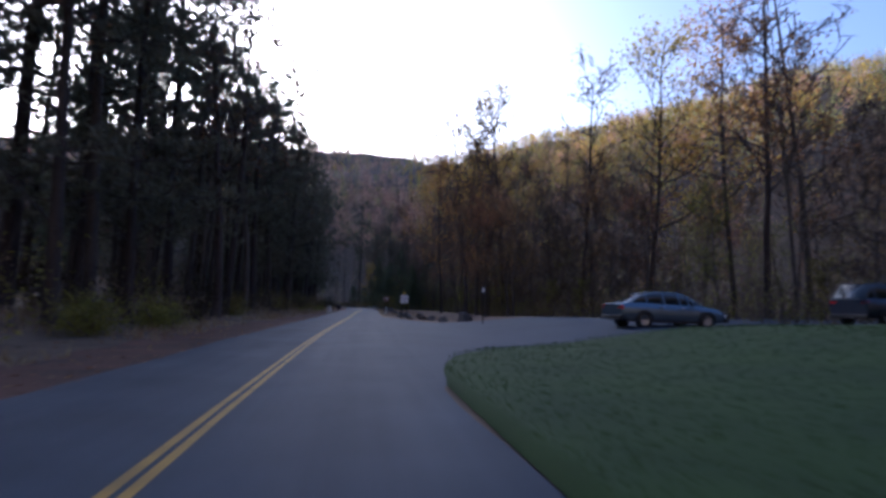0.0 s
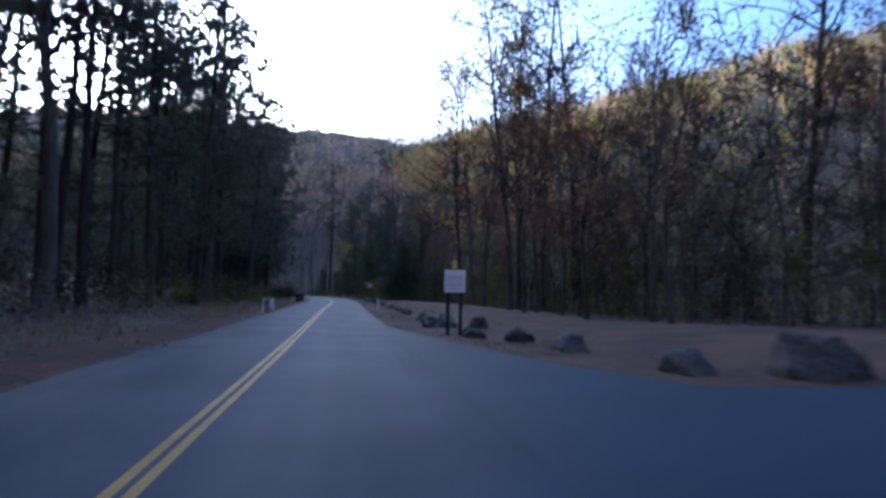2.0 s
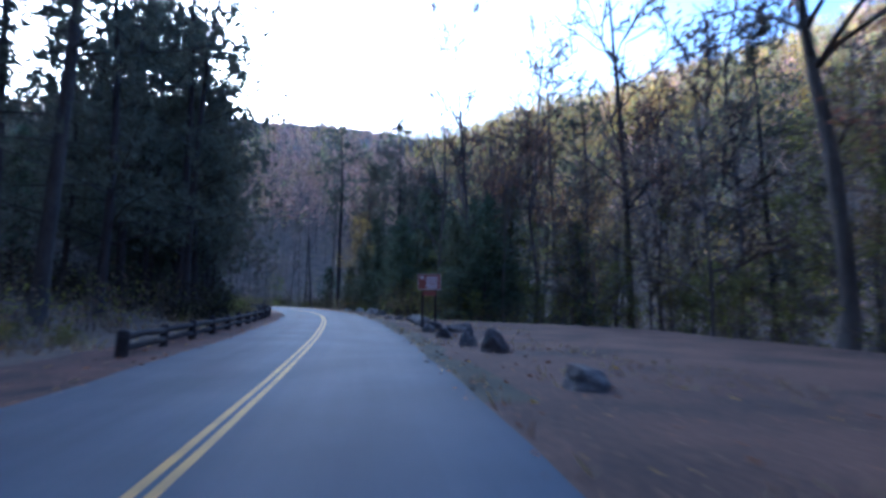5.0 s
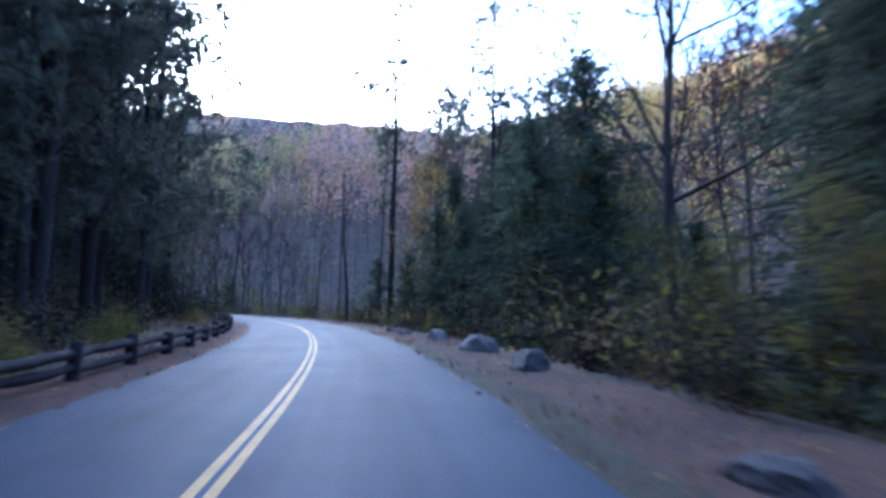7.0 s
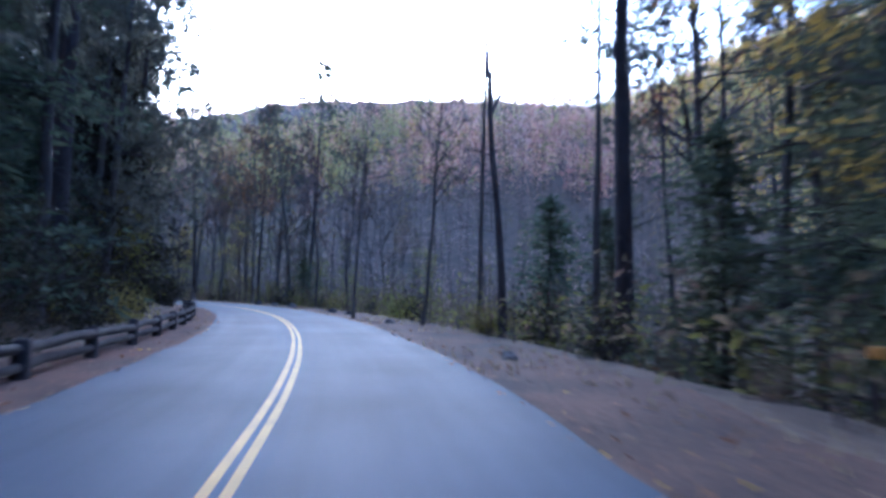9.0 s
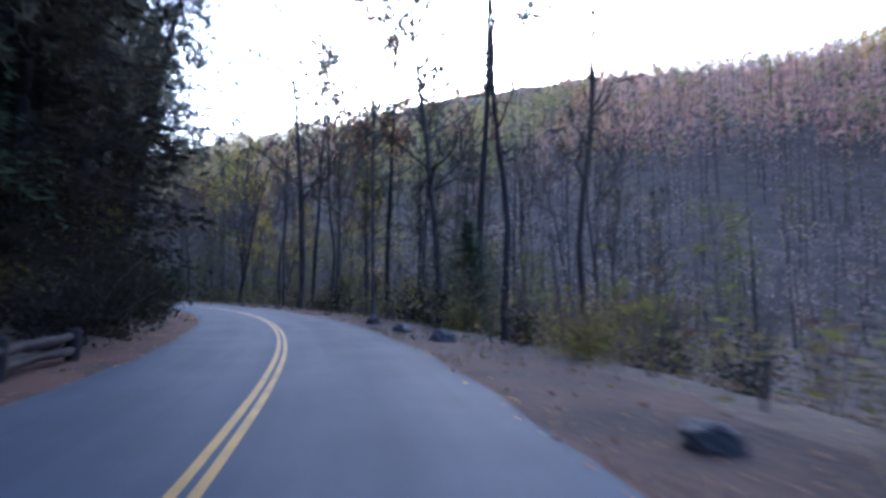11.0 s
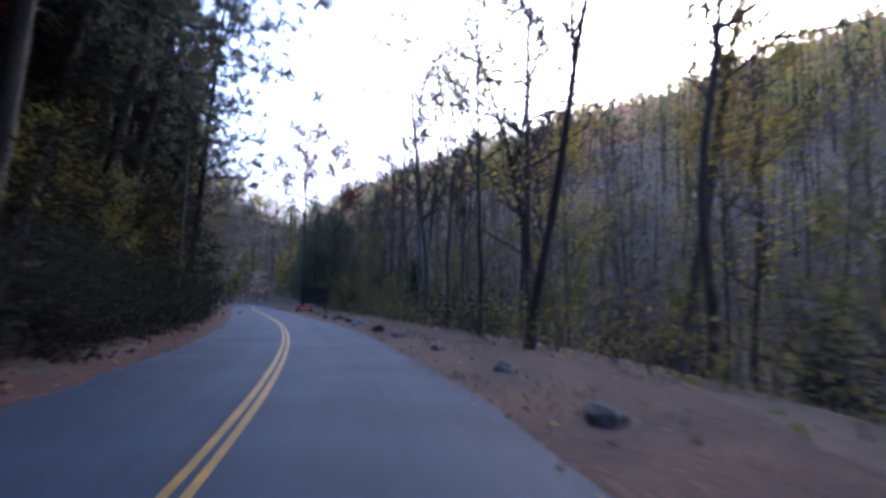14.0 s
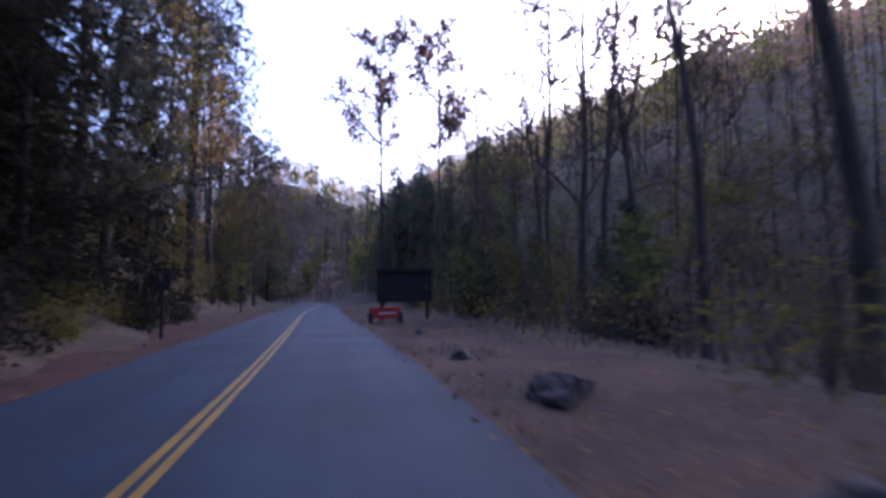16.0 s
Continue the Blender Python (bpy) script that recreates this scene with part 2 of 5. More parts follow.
# ---- mesh tools ----
class Build:
    """Collects tubes, quads and loose faces for one mesh."""
    def __init__(self):
        self.v, self.idx, self.start, self.mi, self.n, self.nl = [], [], [], [], 0, 0

    def add(self, verts, faces, mat=0):
        verts, faces = np.asarray(verts, float).reshape(-1, 3), np.asarray(faces, int)
        k, w = faces.shape
        self.v.append(verts)
        self.idx.append((faces + self.n).ravel())
        self.start.append(self.nl + w * np.arange(k))
        self.mi.append(np.full(k, mat))
        self.n += len(verts)
        self.nl += k * w
        return self

    def tube(self, pts, radii, sides=5, mat=0, cap=True):
        pts, radii = np.asarray(pts, float), np.asarray(radii, float)
        d = np.gradient(pts, axis=0)
        d /= np.linalg.norm(d, axis=1)[:, None] + 1e-9
        ref = np.where(np.abs(d[:, 2:3]) > 0.9, np.array([[1.0, 0, 0]]), np.array([[0, 0, 1.0]]))
        a = np.cross(d, ref)
        a /= np.linalg.norm(a, axis=1)[:, None] + 1e-9
        b = np.cross(d, a)
        ang = np.arange(sides) * 2 * np.pi / sides
        ring = pts[:, None] + radii[:, None, None] * (np.cos(ang)[None, :, None] * a[:, None] + np.sin(ang)[None, :, None] * b[:, None])
        i, j = np.meshgrid(np.arange(len(pts) - 1), np.arange(sides), indexing="ij")
        q = np.stack([i * sides + j, i * sides + (j + 1) % sides, (i + 1) * sides + (j + 1) % sides, (i + 1) * sides + j], -1).reshape(-1, 4)
        base = self.n
        self.add(ring.reshape(-1, 3), q, mat)
        if cap:
            for k in (0, len(pts) - 1):
                c = np.arange(sides) + k * sides
                self.idx.append(base + c)
                self.start.append(np.array([self.nl]))
                self.mi.append(np.array([mat]))
                self.nl += sides
        return self

    def leaves(self, centres, size, mat=0, aspect=0.7, flat=0.0, rng=RNG, along=None):
        """Small pointed leaves, turned at random; along: a direction each leaf follows."""
        c = np.asarray(centres, float).reshape(-1, 3)
        n = len(c)
        if not n:
            return self
        u = rng.normal(size=(n, 3)) if along is None else np.asarray(along) + 0.35 * rng.normal(size=(n, 3))
        u[:, 2] *= 1 - flat
        u /= np.linalg.norm(u, axis=1)[:, None] + 1e-9
        w = rng.normal(size=(n, 3))
        w[:, 2] *= 1 - flat
        w -= (w * u).sum(1)[:, None] * u
        w /= np.linalg.norm(w, axis=1)[:, None] + 1e-9
        s = size * rng.uniform(0.6, 1.3, (n, 1))
        v = np.stack([c - u * s * 0.5 - w * s * 0.5 * aspect, c - u * s * 0.5 + w * s * 0.5 * aspect, c + u * s * 0.5], 1)
        return self.add(v.reshape(-1, 3), np.arange(3 * n).reshape(-1, 3), mat)

    def box(self, centre, size, mat=0, turn=0.0):
        x, y, z = np.asarray(size) / 2
        v = np.array([[i * x, j * y, k * z] for i in (-1, 1) for j in (-1, 1) for k in (-1, 1)])
        c, s = math.cos(turn), math.sin(turn)
        v = np.stack([v[:, 0] * c - v[:, 1] * s, v[:, 0] * s + v[:, 1] * c, v[:, 2]], 1) + np.asarray(centre)
        return self.add(v, [[0, 1, 3, 2], [4, 6, 7, 5], [0, 4, 5, 1], [2, 3, 7, 6], [0, 2, 6, 4], [1, 5, 7, 3]], mat)

    def mesh(self, name, mats, smooth=False):
        me = bpy.data.meshes.new(name)
        v, idx, st = np.concatenate(self.v), np.concatenate(self.idx), np.concatenate(self.start)
        mi = np.concatenate(self.mi)
        me.vertices.add(len(v))
        me.vertices.foreach_set("co", v.ravel())
        me.loops.add(len(idx))
        me.loops.foreach_set("vertex_index", idx)
        me.polygons.add(len(st))
        me.polygons.foreach_set("loop_start", st)
        me.polygons.foreach_set("material_index", mi)
        if smooth:
            me.polygons.foreach_set("use_smooth", np.ones(len(st), bool))
        for m in mats if isinstance(mats, (list, tuple)) else [mats]:
            me.materials.append(m)
        me.update(calc_edges=True)
        return me


def lane_map(ob, across, along_road):
    """Stores the offset from the centre line and the distance along the road in a UV layer."""
    uv = ob.data.uv_layers.new(name="lane")
    vi = np.empty(len(ob.data.loops), int)
    ob.data.loops.foreach_get("vertex_index", vi)
    uv.data.foreach_set("uv", np.stack([across, along_road], 1)[vi].ravel())


def part(name, built, mats, parent=None, label="", smooth=False):
    """One mesh object, under a thing or a part."""
    ob = new(name, built.mesh(name, mats, smooth) if isinstance(built, Build) else built)
    if parent is not None:
        ob.parent = parent
    return tagged(ob, label)


def thing(name, label, category, group=""):
    return tagged(new(name), label, category, group)


# ---- the road's line: curvature every 8 m from 16 m behind the start ----
KAPPA = [-1.2, -1.2, -1.3, -1.0, -1.4, -2.3, -0.2, 0.9, 0.9, -0.2, -1.0, -0.8, 0.8, 2.6, 2.9, 2.9, 6.0, 7.8, 7.7, 8.7, 11.8, 10.0, 9.9, 10.6, 11.9, 12.0, 11.4, 10.3, 11.0, 8.8, 5.9, 5.6, 3.9, 1.6, 1.2, 0.6, -0.5, -2, -3, -2, 0, 3, 6, 8, 9, 9, 9, 8, 8, 6, 3, 0]
STEP = 0.5
S_AXIS = np.arange(-64.0, 1000.0, STEP)


def road_line():
    kap = np.interp(S_AXIS, -16.0 + 8.0 * np.arange(len(KAPPA)), np.array(KAPPA) / 1000)
    psi = np.concatenate([[0], np.cumsum((kap[1:] + kap[:-1]) / 2 * STEP)])
    i0 = int(round(64 / STEP))
    psi -= psi[i0]
    mid = (psi[1:] + psi[:-1]) / 2
    x = np.concatenate([[0], np.cumsum(-np.sin(mid) * STEP)])
    y = np.concatenate([[0], np.cumsum(np.cos(mid) * STEP)])
    return x - x[i0], y - y[i0], psi


LINE_X, LINE_Y, LINE_A = road_line()


def at(s, l, z=0.0):
    """The place l metres to the right of the yellow line, s metres along it."""
    a = np.interp(s, S_AXIS, LINE_A)
    return np.stack(np.broadcast_arrays(np.interp(s, S_AXIS, LINE_X) + l * np.cos(a), np.interp(s, S_AXIS, LINE_Y) + l * np.sin(a), z), -1)


def heading(s):
    return float(np.interp(s, S_AXIS, LINE_A))


def along(x, y):
    """Distance along the line and to its right, for many places."""
    x, y = np.atleast_1d(x).astype(float), np.atleast_1d(y).astype(float)
    s, l = np.empty(len(x)), np.empty(len(x))
    lx, ly, la, ss = LINE_X[::4], LINE_Y[::4], LINE_A[::4], S_AXIS[::4]
    for k in range(0, len(x), 4000):
        dx, dy = x[k:k + 4000, None] - lx, y[k:k + 4000, None] - ly
        i = np.argmin(dx * dx + dy * dy, 1)
        r = np.arange(len(i))
        ex, ey = dx[r, i], dy[r, i]
        s[k:k + 4000] = ss[i] - ex * np.sin(la[i]) + ey * np.cos(la[i])
        side = ex * np.cos(la[i]) + ey * np.sin(la[i])
        l[k:k + 4000] = np.where(side < 0, -1, 1) * np.hypot(ex, ey)
    return s, l


def smooth_step(a, b, x):
    t = np.clip((x - a) / (b - a), 0, 1)
    return t * t * (3 - 2 * t)


def waves(x, y):
    return np.sin(x * 0.021 + 1.3) * np.cos(y * 0.017 + 0.4) + 0.5 * np.sin(x * 0.047 - y * 0.039) + 0.3 * np.sin(x * 0.11 + y * 0.09)


def terrain(x, y):
    """Ground height: valley floor with the road, bank on the inner side, ridges round it."""
    x, y = np.atleast_1d(x).astype(float), np.atleast_1d(y).astype(float)
    s, l = along(x, y)
    w = waves(x, y)
    z = np.full(len(x), -0.06)
    # inner bank, steeper farther on
    steep = 0.15 + 0.80 * smooth_step(140, 190, s)
    foot = 8.0 - 2.8 * smooth_step(150, 190, s) + 2.5 * smooth_step(256, 272, s)
    d = np.maximum(-l - foot, 0)
    top = 26 + 17 * smooth_step(110, 190, s) * (1 - 0.7 * smooth_step(330, 480, s))
    bank = top * (1 - np.exp(-steep * d / top))
    z += np.where(l < 0, bank, 0)
    # outer side: flat verge, then a fall to the creek
    verge = 15 - 9.4 * smooth_step(100, 114, s) - 0.3 * smooth_step(180, 195, s) + 2.6 * smooth_step(206, 226, s)
    drop = 2.2 * smooth_step(0, 9, l - verge) * smooth_step(60, 120, s)
    z -= np.where(l > 0, drop, 0)
    z += np.where(l > 0, 0.66 * smooth_step(6, 14, l) * (1 - smooth_step(34, 60, s)), 0)
    # ridges
    n = np.maximum(y - 0.072 * x - 5.0 * ((x + 35.3) / 100) ** 2 - 222.9, 0)
    right = smooth_step(0, 40, l)
    ra = 0.48 * n / (1 + (0.48 * n / 199) ** 7.2) ** (1 / 7.2)
    rb = 228 * np.tanh(0.71 * np.maximum(0.813 * x + 0.582 * y - 150, 0) / 228)
    rc = 56 * np.exp(-(((x + 335) / 95) ** 2 + ((y - 268) / 65) ** 2)) * smooth_step(8, 45, np.abs(l))
    rd = 200 * smooth_step(-30, -260, y) + 140 * smooth_step(-60, -420, x) * (1 - smooth_step(80, 220, y))
    hill = np.maximum(np.maximum(np.maximum(ra, rb) * right, rc), rd * smooth_step(60, 160, np.abs(l)))
    z += hill + w * np.clip(hill / 14, 0, 4.0)
    z += 0.25 * w * smooth_step(12, 25, np.abs(l))
    return z


def axis(lo, hi, near_lo, near_hi, step):
    mid = np.arange(near_lo, near_hi + step, step)
    grow, k = [], step
    while sum(grow) < max(near_lo - lo, hi - near_hi):
        k *= 1.12
        grow.append(k)
    cum = np.cumsum(grow)
    left, rest = near_lo - cum[::-1], mid[-1] + cum
    return np.concatenate([left[left > lo - 100], mid, rest[rest < hi + 100]])


def ground_sheet():
    gx, gy = axis(-2400, 2400, -170, 90, 2.0), axis(-2400, 2400, -40, 260, 2.0)
    xx, yy = np.meshgrid(gx, gy, indexing="ij")
    z = terrain(xx.ravel(), yy.ravel())
    nx, ny = len(gx), len(gy)
    i, j = np.meshgrid(np.arange(nx - 1), np.arange(ny - 1), indexing="ij")
    q = np.stack([i * ny + j, (i + 1) * ny + j, (i + 1) * ny + j + 1, i * ny + j + 1], -1).reshape(-1, 4)
    b = Build().add(np.stack([xx.ravel(), yy.ravel(), z], 1), q)
    return tagged(part("ground", b, M_FLOOR, smooth=True), "brown forest floor of fallen leaves rising to wooded ridges", "ground", kind="structure")


ground_sheet()


def ribbon(s0, s1, left, right, z, name, mat, label, category="ground", step=1.0, cross=4, kind="structure", rough_edge=0.0):
    """A strip along the road between two offsets; edges may be ragged."""
    s = np.arange(s0, s1 + step / 2, step)
    w = np.linspace(0, 1, cross)
    la = np.full(len(s), left) if np.isscalar(left) else left(s)
    ra = np.full(len(s), right) if np.isscalar(right) else right(s)
    if rough_edge:
        la = la + rough_edge * (np.sin(s * 1.7) * 0.5 + np.sin(s * 0.53 + 1) * 0.6 + RNG.normal(size=len(s)) * 0.25)
        ra = ra + rough_edge * (np.sin(s * 1.3 + 2) * 0.5 + np.sin(s * 0.61) * 0.6 + RNG.normal(size=len(s)) * 0.25)
    l = la[:, None] + (ra - la)[:, None] * w
    p = at(np.repeat(s, cross), l.ravel(), 0.0)
    p[:, 2] = z
    i, j = np.meshgrid(np.arange(len(s) - 1), np.arange(cross - 1), indexing="ij")
    q = np.stack([i * cross + j, i * cross + j + 1, (i + 1) * cross + j + 1, (i + 1) * cross + j], -1).reshape(-1, 4)
    ob = part(name, Build().add(p, q), mat)
    lane_map(ob, l.ravel(), np.repeat(s, cross))
    return tagged(ob, label, category, kind=kind)


WL, WR = 2.7, 2.93
ribbon(-60, 440, -WL, WR, 0.0, "road", M_ROAD, "worn blue-grey asphalt two-lane road", "road", rough_edge=0.06, cross=7)
ribbon(-60, 300, lambda s: -4.9 - 0.5 * smooth_step(160, 190, s), -WL + 0.3, -0.012, "shoulder", M_SHOULDER, "gravel shoulder strewn with reddish brown leaves", "shoulder", rough_edge=0.25)
ribbon(111.9, 300, WR - 0.3, lambda s: 9.5 - 4.2 * smooth_step(106, 116, s) - 0.4 * smooth_step(180, 195, s) + 2.2 * smooth_step(206, 226, s), -0.016, "verge", M_DRYGRASS, "bare dry-grass verge with fallen leaves", "verge", rough_edge=0.3, cross=6)
ribbon(84, 128, WR - 0.2, 3.6, -0.006, "grass_strip", M_STRIP, "strip of dull olive turf along the asphalt edge", "verge", rough_edge=0.18)
ribbon(254, 330, -8.6, -4.7, -0.02, "grass_verge", M_STRIP, "olive brown grass verge beside the shoulder", "verge", rough_edge=0.3)
for off in (-0.075, 0.075):
    ribbon(-60, 440, off - 0.045, off + 0.045, 0.004, "road_marking", M_YELLOW, "worn yellow centre line paint", "road marking", cross=2, rough_edge=0.006)


# ---- trees ----
def bend(p0, direction, length, n, wobble, rng, lift=0.0):
    """A wandering polyline."""
    p, d = [np.array(p0, float)], np.array(direction, float)
    d /= np.linalg.norm(d)
    for _ in range(n):
        d = d + wobble * rng.normal(size=3) + np.array([0, 0, lift])
        d /= np.linalg.norm(d)
        p.append(p[-1] + d * length / n)
    return np.array(p)


def deciduous(name, label, seed, height, girth, first_limb, limbs, reach, leaf_mat, leaf_count, leaf_size, lean=(0, 0), fork=False, twigs=True, spread=0.6, wander=0.05, stout=1.0):
    """Tall forest tree: tapered wandering trunk, limbs, twigs, and loose leaves round the twig ends."""
    rng = np.random.RandomState(seed)
    ob = thing(name, label, "tree")
    wood, crown = Build(), Build()
    trunk = bend((0, 0, -0.5), (lean[0], lean[1], 1), height, 12, wander, rng, 0.02)
    rad = girth * (1 - (0.86 if stout == 1 else 0.66) * np.linspace(0, 1, 13) ** 0.9)
    rad[0] *= 1.5
    wood.tube(trunk, rad, 7)
    stems = [(trunk, rad)]
    if fork:
        k = 6
        b2 = bend(trunk[k], (rng.uniform(-0.5, 0.5), rng.uniform(-0.5, 0.5), 1), height * 0.45, 7, 0.08, rng, 0.05)
        r2 = rad[k] * 0.75 * (1 - 0.85 * np.linspace(0, 1, 8))
        wood.tube(b2, r2, 6)
        stems.append((b2, r2))
    ends = []
    for _ in range(limbs):
        st, sr = stems[rng.randint(len(stems))]
        lo = first_limb if st is trunk else 0.1
        f = lo + (0.97 - lo) * rng.rand() ** 0.8
        i = f * (len(st) - 1)
        k = int(i)
        p = st[k] + (st[min(k + 1, len(st) - 1)] - st[k]) * (i - k)
        a = rng.uniform(0, 2 * np.pi)
        ln = reach * (1.15 - 0.75 * f) * rng.uniform(0.6, 1.3)
        limb = bend(p, (math.cos(a), math.sin(a), rng.uniform(0.3, 1.1)), ln, 6, 0.16, rng, 0.07)
        r0 = stout * max(min(sr[k] * 0.6, 0.03 + 0.022 * ln), 0.04 if twigs else 0.032)
        wood.tube(limb, r0 * (1 - 0.8 * np.linspace(0, 1, 7)), 3, cap=False)
        for _ in range(rng.randint(3, 6)):
            j = rng.randint(2, 7)
            d = limb[min(j, 6)] - limb[max(j - 1, 0)]
            sub = bend(limb[min(j, 6)], d / (np.linalg.norm(d) + 1e-9) + spread * rng.normal(size=3), ln * rng.uniform(0.25, 0.5), 4, 0.18, rng, 0.06)
            crown.tube(sub[::2], np.maximum(r0 * 0.5 * np.array([1, 0.8, 0.6]), stout * (0.034 if twigs else 0.025)), 3, 1, cap=False)
            ends.extend([sub[-1], sub[-2], sub[2]])
            if twigs:
                for _ in range(2):
                    q = sub[rng.randint(1, 5)]
                    tw = bend(q, rng.normal(size=3) + np.array([0, 0, 0.8]), ln * rng.uniform(0.12, 0.28), 2, 0.2, rng)
                    crown.tube(tw[::2], [0.034 * stout, 0.022 * stout], 3, 1, cap=False)
                    ends.append(tw[-1])
    ends = np.array(ends)
    if leaf_count:
        pick = ends[rng.randint(len(ends), size=2 * leaf_count)]
        crown.leaves(pick + rng.normal(size=(2 * leaf_count, 3)) * (0.24 if leaf_count < 950 else 0.42), leaf_size * 0.72, 0, rng=rng, flat=0.2)
    part("trunk", wood, M_BARK, ob, smooth=True)
    part("crown", crown, [leaf_mat, M_TWIG], ob)
    return ob


def pine(name, label, seed, height, girth, first, whorls, reach, lean=(0, 0), dense=1.0, fine=False):
    """Tall pine: long bare trunk with dead stubs, tufted crown of uneven boughs."""
    rng = np.random.RandomState(seed)
    ob = thing(name, label, "tree")
    wood, crown = Build(), Build()
    trunk = bend((0, 0, -0.5), (lean[0], lean[1], 1), height, 12, 0.02, rng, 0.01)
    rad = girth * (1 - 0.88 * np.linspace(0, 1, 13))
    rad[0] *= 1.35
    wood.tube(trunk, rad, 8)
    for _ in range(9):
        f = rng.uniform(0.2, first)
        p = trunk[int(f * 12)]
        a = rng.uniform(0, 2 * np.pi)
        wood.tube(bend(p, (math.cos(a), math.sin(a), rng.uniform(-0.2, 0.4)), rng.uniform(0.4, 1.5), 3, 0.25, rng), [0.02, 0.016, 0.012, 0.006], 3)
    for _ in range(whorls):
        f = first + (0.99 - first) * rng.rand()
        i = f * 12
        k = int(i)
        p = trunk[k] + (trunk[min(k + 1, 12)] - trunk[k]) * (i - k)
        a = rng.uniform(0, 2 * np.pi)
        ln = reach * (1.1 - 0.75 * (f - first) / (1 - first)) * rng.uniform(0.55, 1.25)
        bough = bend(p, (math.cos(a), math.sin(a), rng.uniform(-0.1, 0.6)), ln, 6, 0.17, rng, 0.02)
        wood.tube(bough[[0, 3, 6]], (0.01 + 0.0065 * ln) * np.array([1, 0.65, 0.2]), 3, cap=False)
        for q in bough[2:]:
            for _ in range(max(1, int(rng.poisson(1.55 * dense)))):
                c = q + rng.normal(size=3) * np.array([0.48, 0.48, 0.27])
                n = rng.randint(12, 17) if fine else rng.randint(9, 14)
                d = rng.normal(size=(n, 3)) + np.array([0, 0, 0.35])
                d /= np.linalg.norm(d, axis=1)[:, None]
                crown.leaves(c + d * 0.17 + rng.normal(size=(n, 3)) * 0.06, 0.35, 0, aspect=0.2 if fine else 0.29, rng=rng, along=d)
    part("trunk", wood, M_BARK_DARK, ob, smooth=True)
    part("crown", crown, M_NEEDLE, ob)
    return ob


def hemlock(name, label, seed, height, girth, reach, start=0.06, layers=34, mat=None):
    """Dense evergreen with drooping layered sprays down to the ground."""
    rng = np.random.RandomState(seed)
    ob = thing(name, label, "tree")
    wood, crown = Build(), Build()
    trunk = bend((0, 0, -0.4), (0, 0, 1), height, 10, 0.015, rng)
    wood.tube(trunk, girth * (1 - 0.92 * np.linspace(0, 1, 11)), 7)
    for k in range(layers):
        f = start + (0.985 - start) * (k + rng.rand()) / layers
        i = f * 10
        j = int(i)
        p = trunk[j] + (trunk[min(j + 1, 10)] - trunk[j]) * (i - j)
        for _ in range(5):
            a = rng.uniform(0, 2 * np.pi)
            ln = max(0.35, reach * (1 - f) ** 0.6 * rng.uniform(0.3, 1.3) * (1 + 0.3 * math.sin(a * 2 + f * 9)))
            ln = min(ln, reach * 0.95)
            bough = bend(p, (math.cos(a), math.sin(a), 0.25), ln, 5, 0.07, rng, -0.09)
            wood.tube(bough[[0, 2, 5]], (0.012 + 0.008 * ln) * np.array([1, 0.6, 0.2]), 3, cap=False)
            out = np.array([math.cos(a), math.sin(a), -0.15])
            side = np.array([-math.sin(a), math.cos(a), 0.0])
            n = int(10 + 9.5 * ln)
            t = rng.uniform(0.15, 1.0, n)
            sp = rng.choice([-1, 1], n) * rng.uniform(0.03, 0.55, n) * (1.1 - t * 0.6) * min(1.0, ln / 1.5)
            base = np.stack([np.interp(t * 5, np.arange(6), bough[:, c]) for c in range(3)], 1)
            d = out + side * np.sign(sp)[:, None] * 0.9 + rng.normal(size=(n, 3)) * 0.15
            crown.leaves(base + side * sp[:, None] + np.array([0, 0, -0.05]) + rng.normal(size=(n, 3)) * np.array([0.16, 0.16, 0.24]), 0.38, 0, aspect=0.38, rng=rng, along=d, flat=0.1)
    part("trunk", wood, M_BARK_DARK, ob, smooth=True)
    part("crown", crown, mat or M_HEMLOCK, ob)
    return ob


def snag(name, label, seed, height, girth, stubs, lean=(0, 0), fork=0):
    """Dead standing tree with broken stubs."""
    rng = np.random.RandomState(seed)
    ob = thing(name, label, "dead tree")
    wood, limbs = Build(), []
    trunk = bend((0, 0, -0.5), (lean[0], lean[1], 1), height, 10, 0.03, rng)
    wood.tube(trunk, girth * (1 - 0.75 * np.linspace(0, 1, 11)), 7)
    for _ in range(fork):
        b = bend(trunk[6], (rng.uniform(-0.4, 0.4), rng.uniform(-0.3, 0.3), 1), height * rng.uniform(0.3, 0.45), 6, 0.07, rng, 0.06)
        limbs.append(Build().tube(b, girth * 0.45 * (1 - 0.8 * np.linspace(0, 1, 7)), 5))
    for _ in range(stubs):
        p = trunk[rng.randint(3, 11)]
        a = rng.uniform(0, 2 * np.pi)
        ln = rng.uniform(0.4, 2.2)
        limbs.append(Build().tube(bend(p, (math.cos(a), math.sin(a), rng.uniform(0, 0.8)), ln, 4, 0.2, rng), 0.03 * (1 - 0.7 * np.linspace(0, 1, 5)), 3))
    part("trunk", wood, M_BARK, ob, smooth=True)
    for b in limbs:
        part("limb", b, M_TWIG, ob)
    return ob


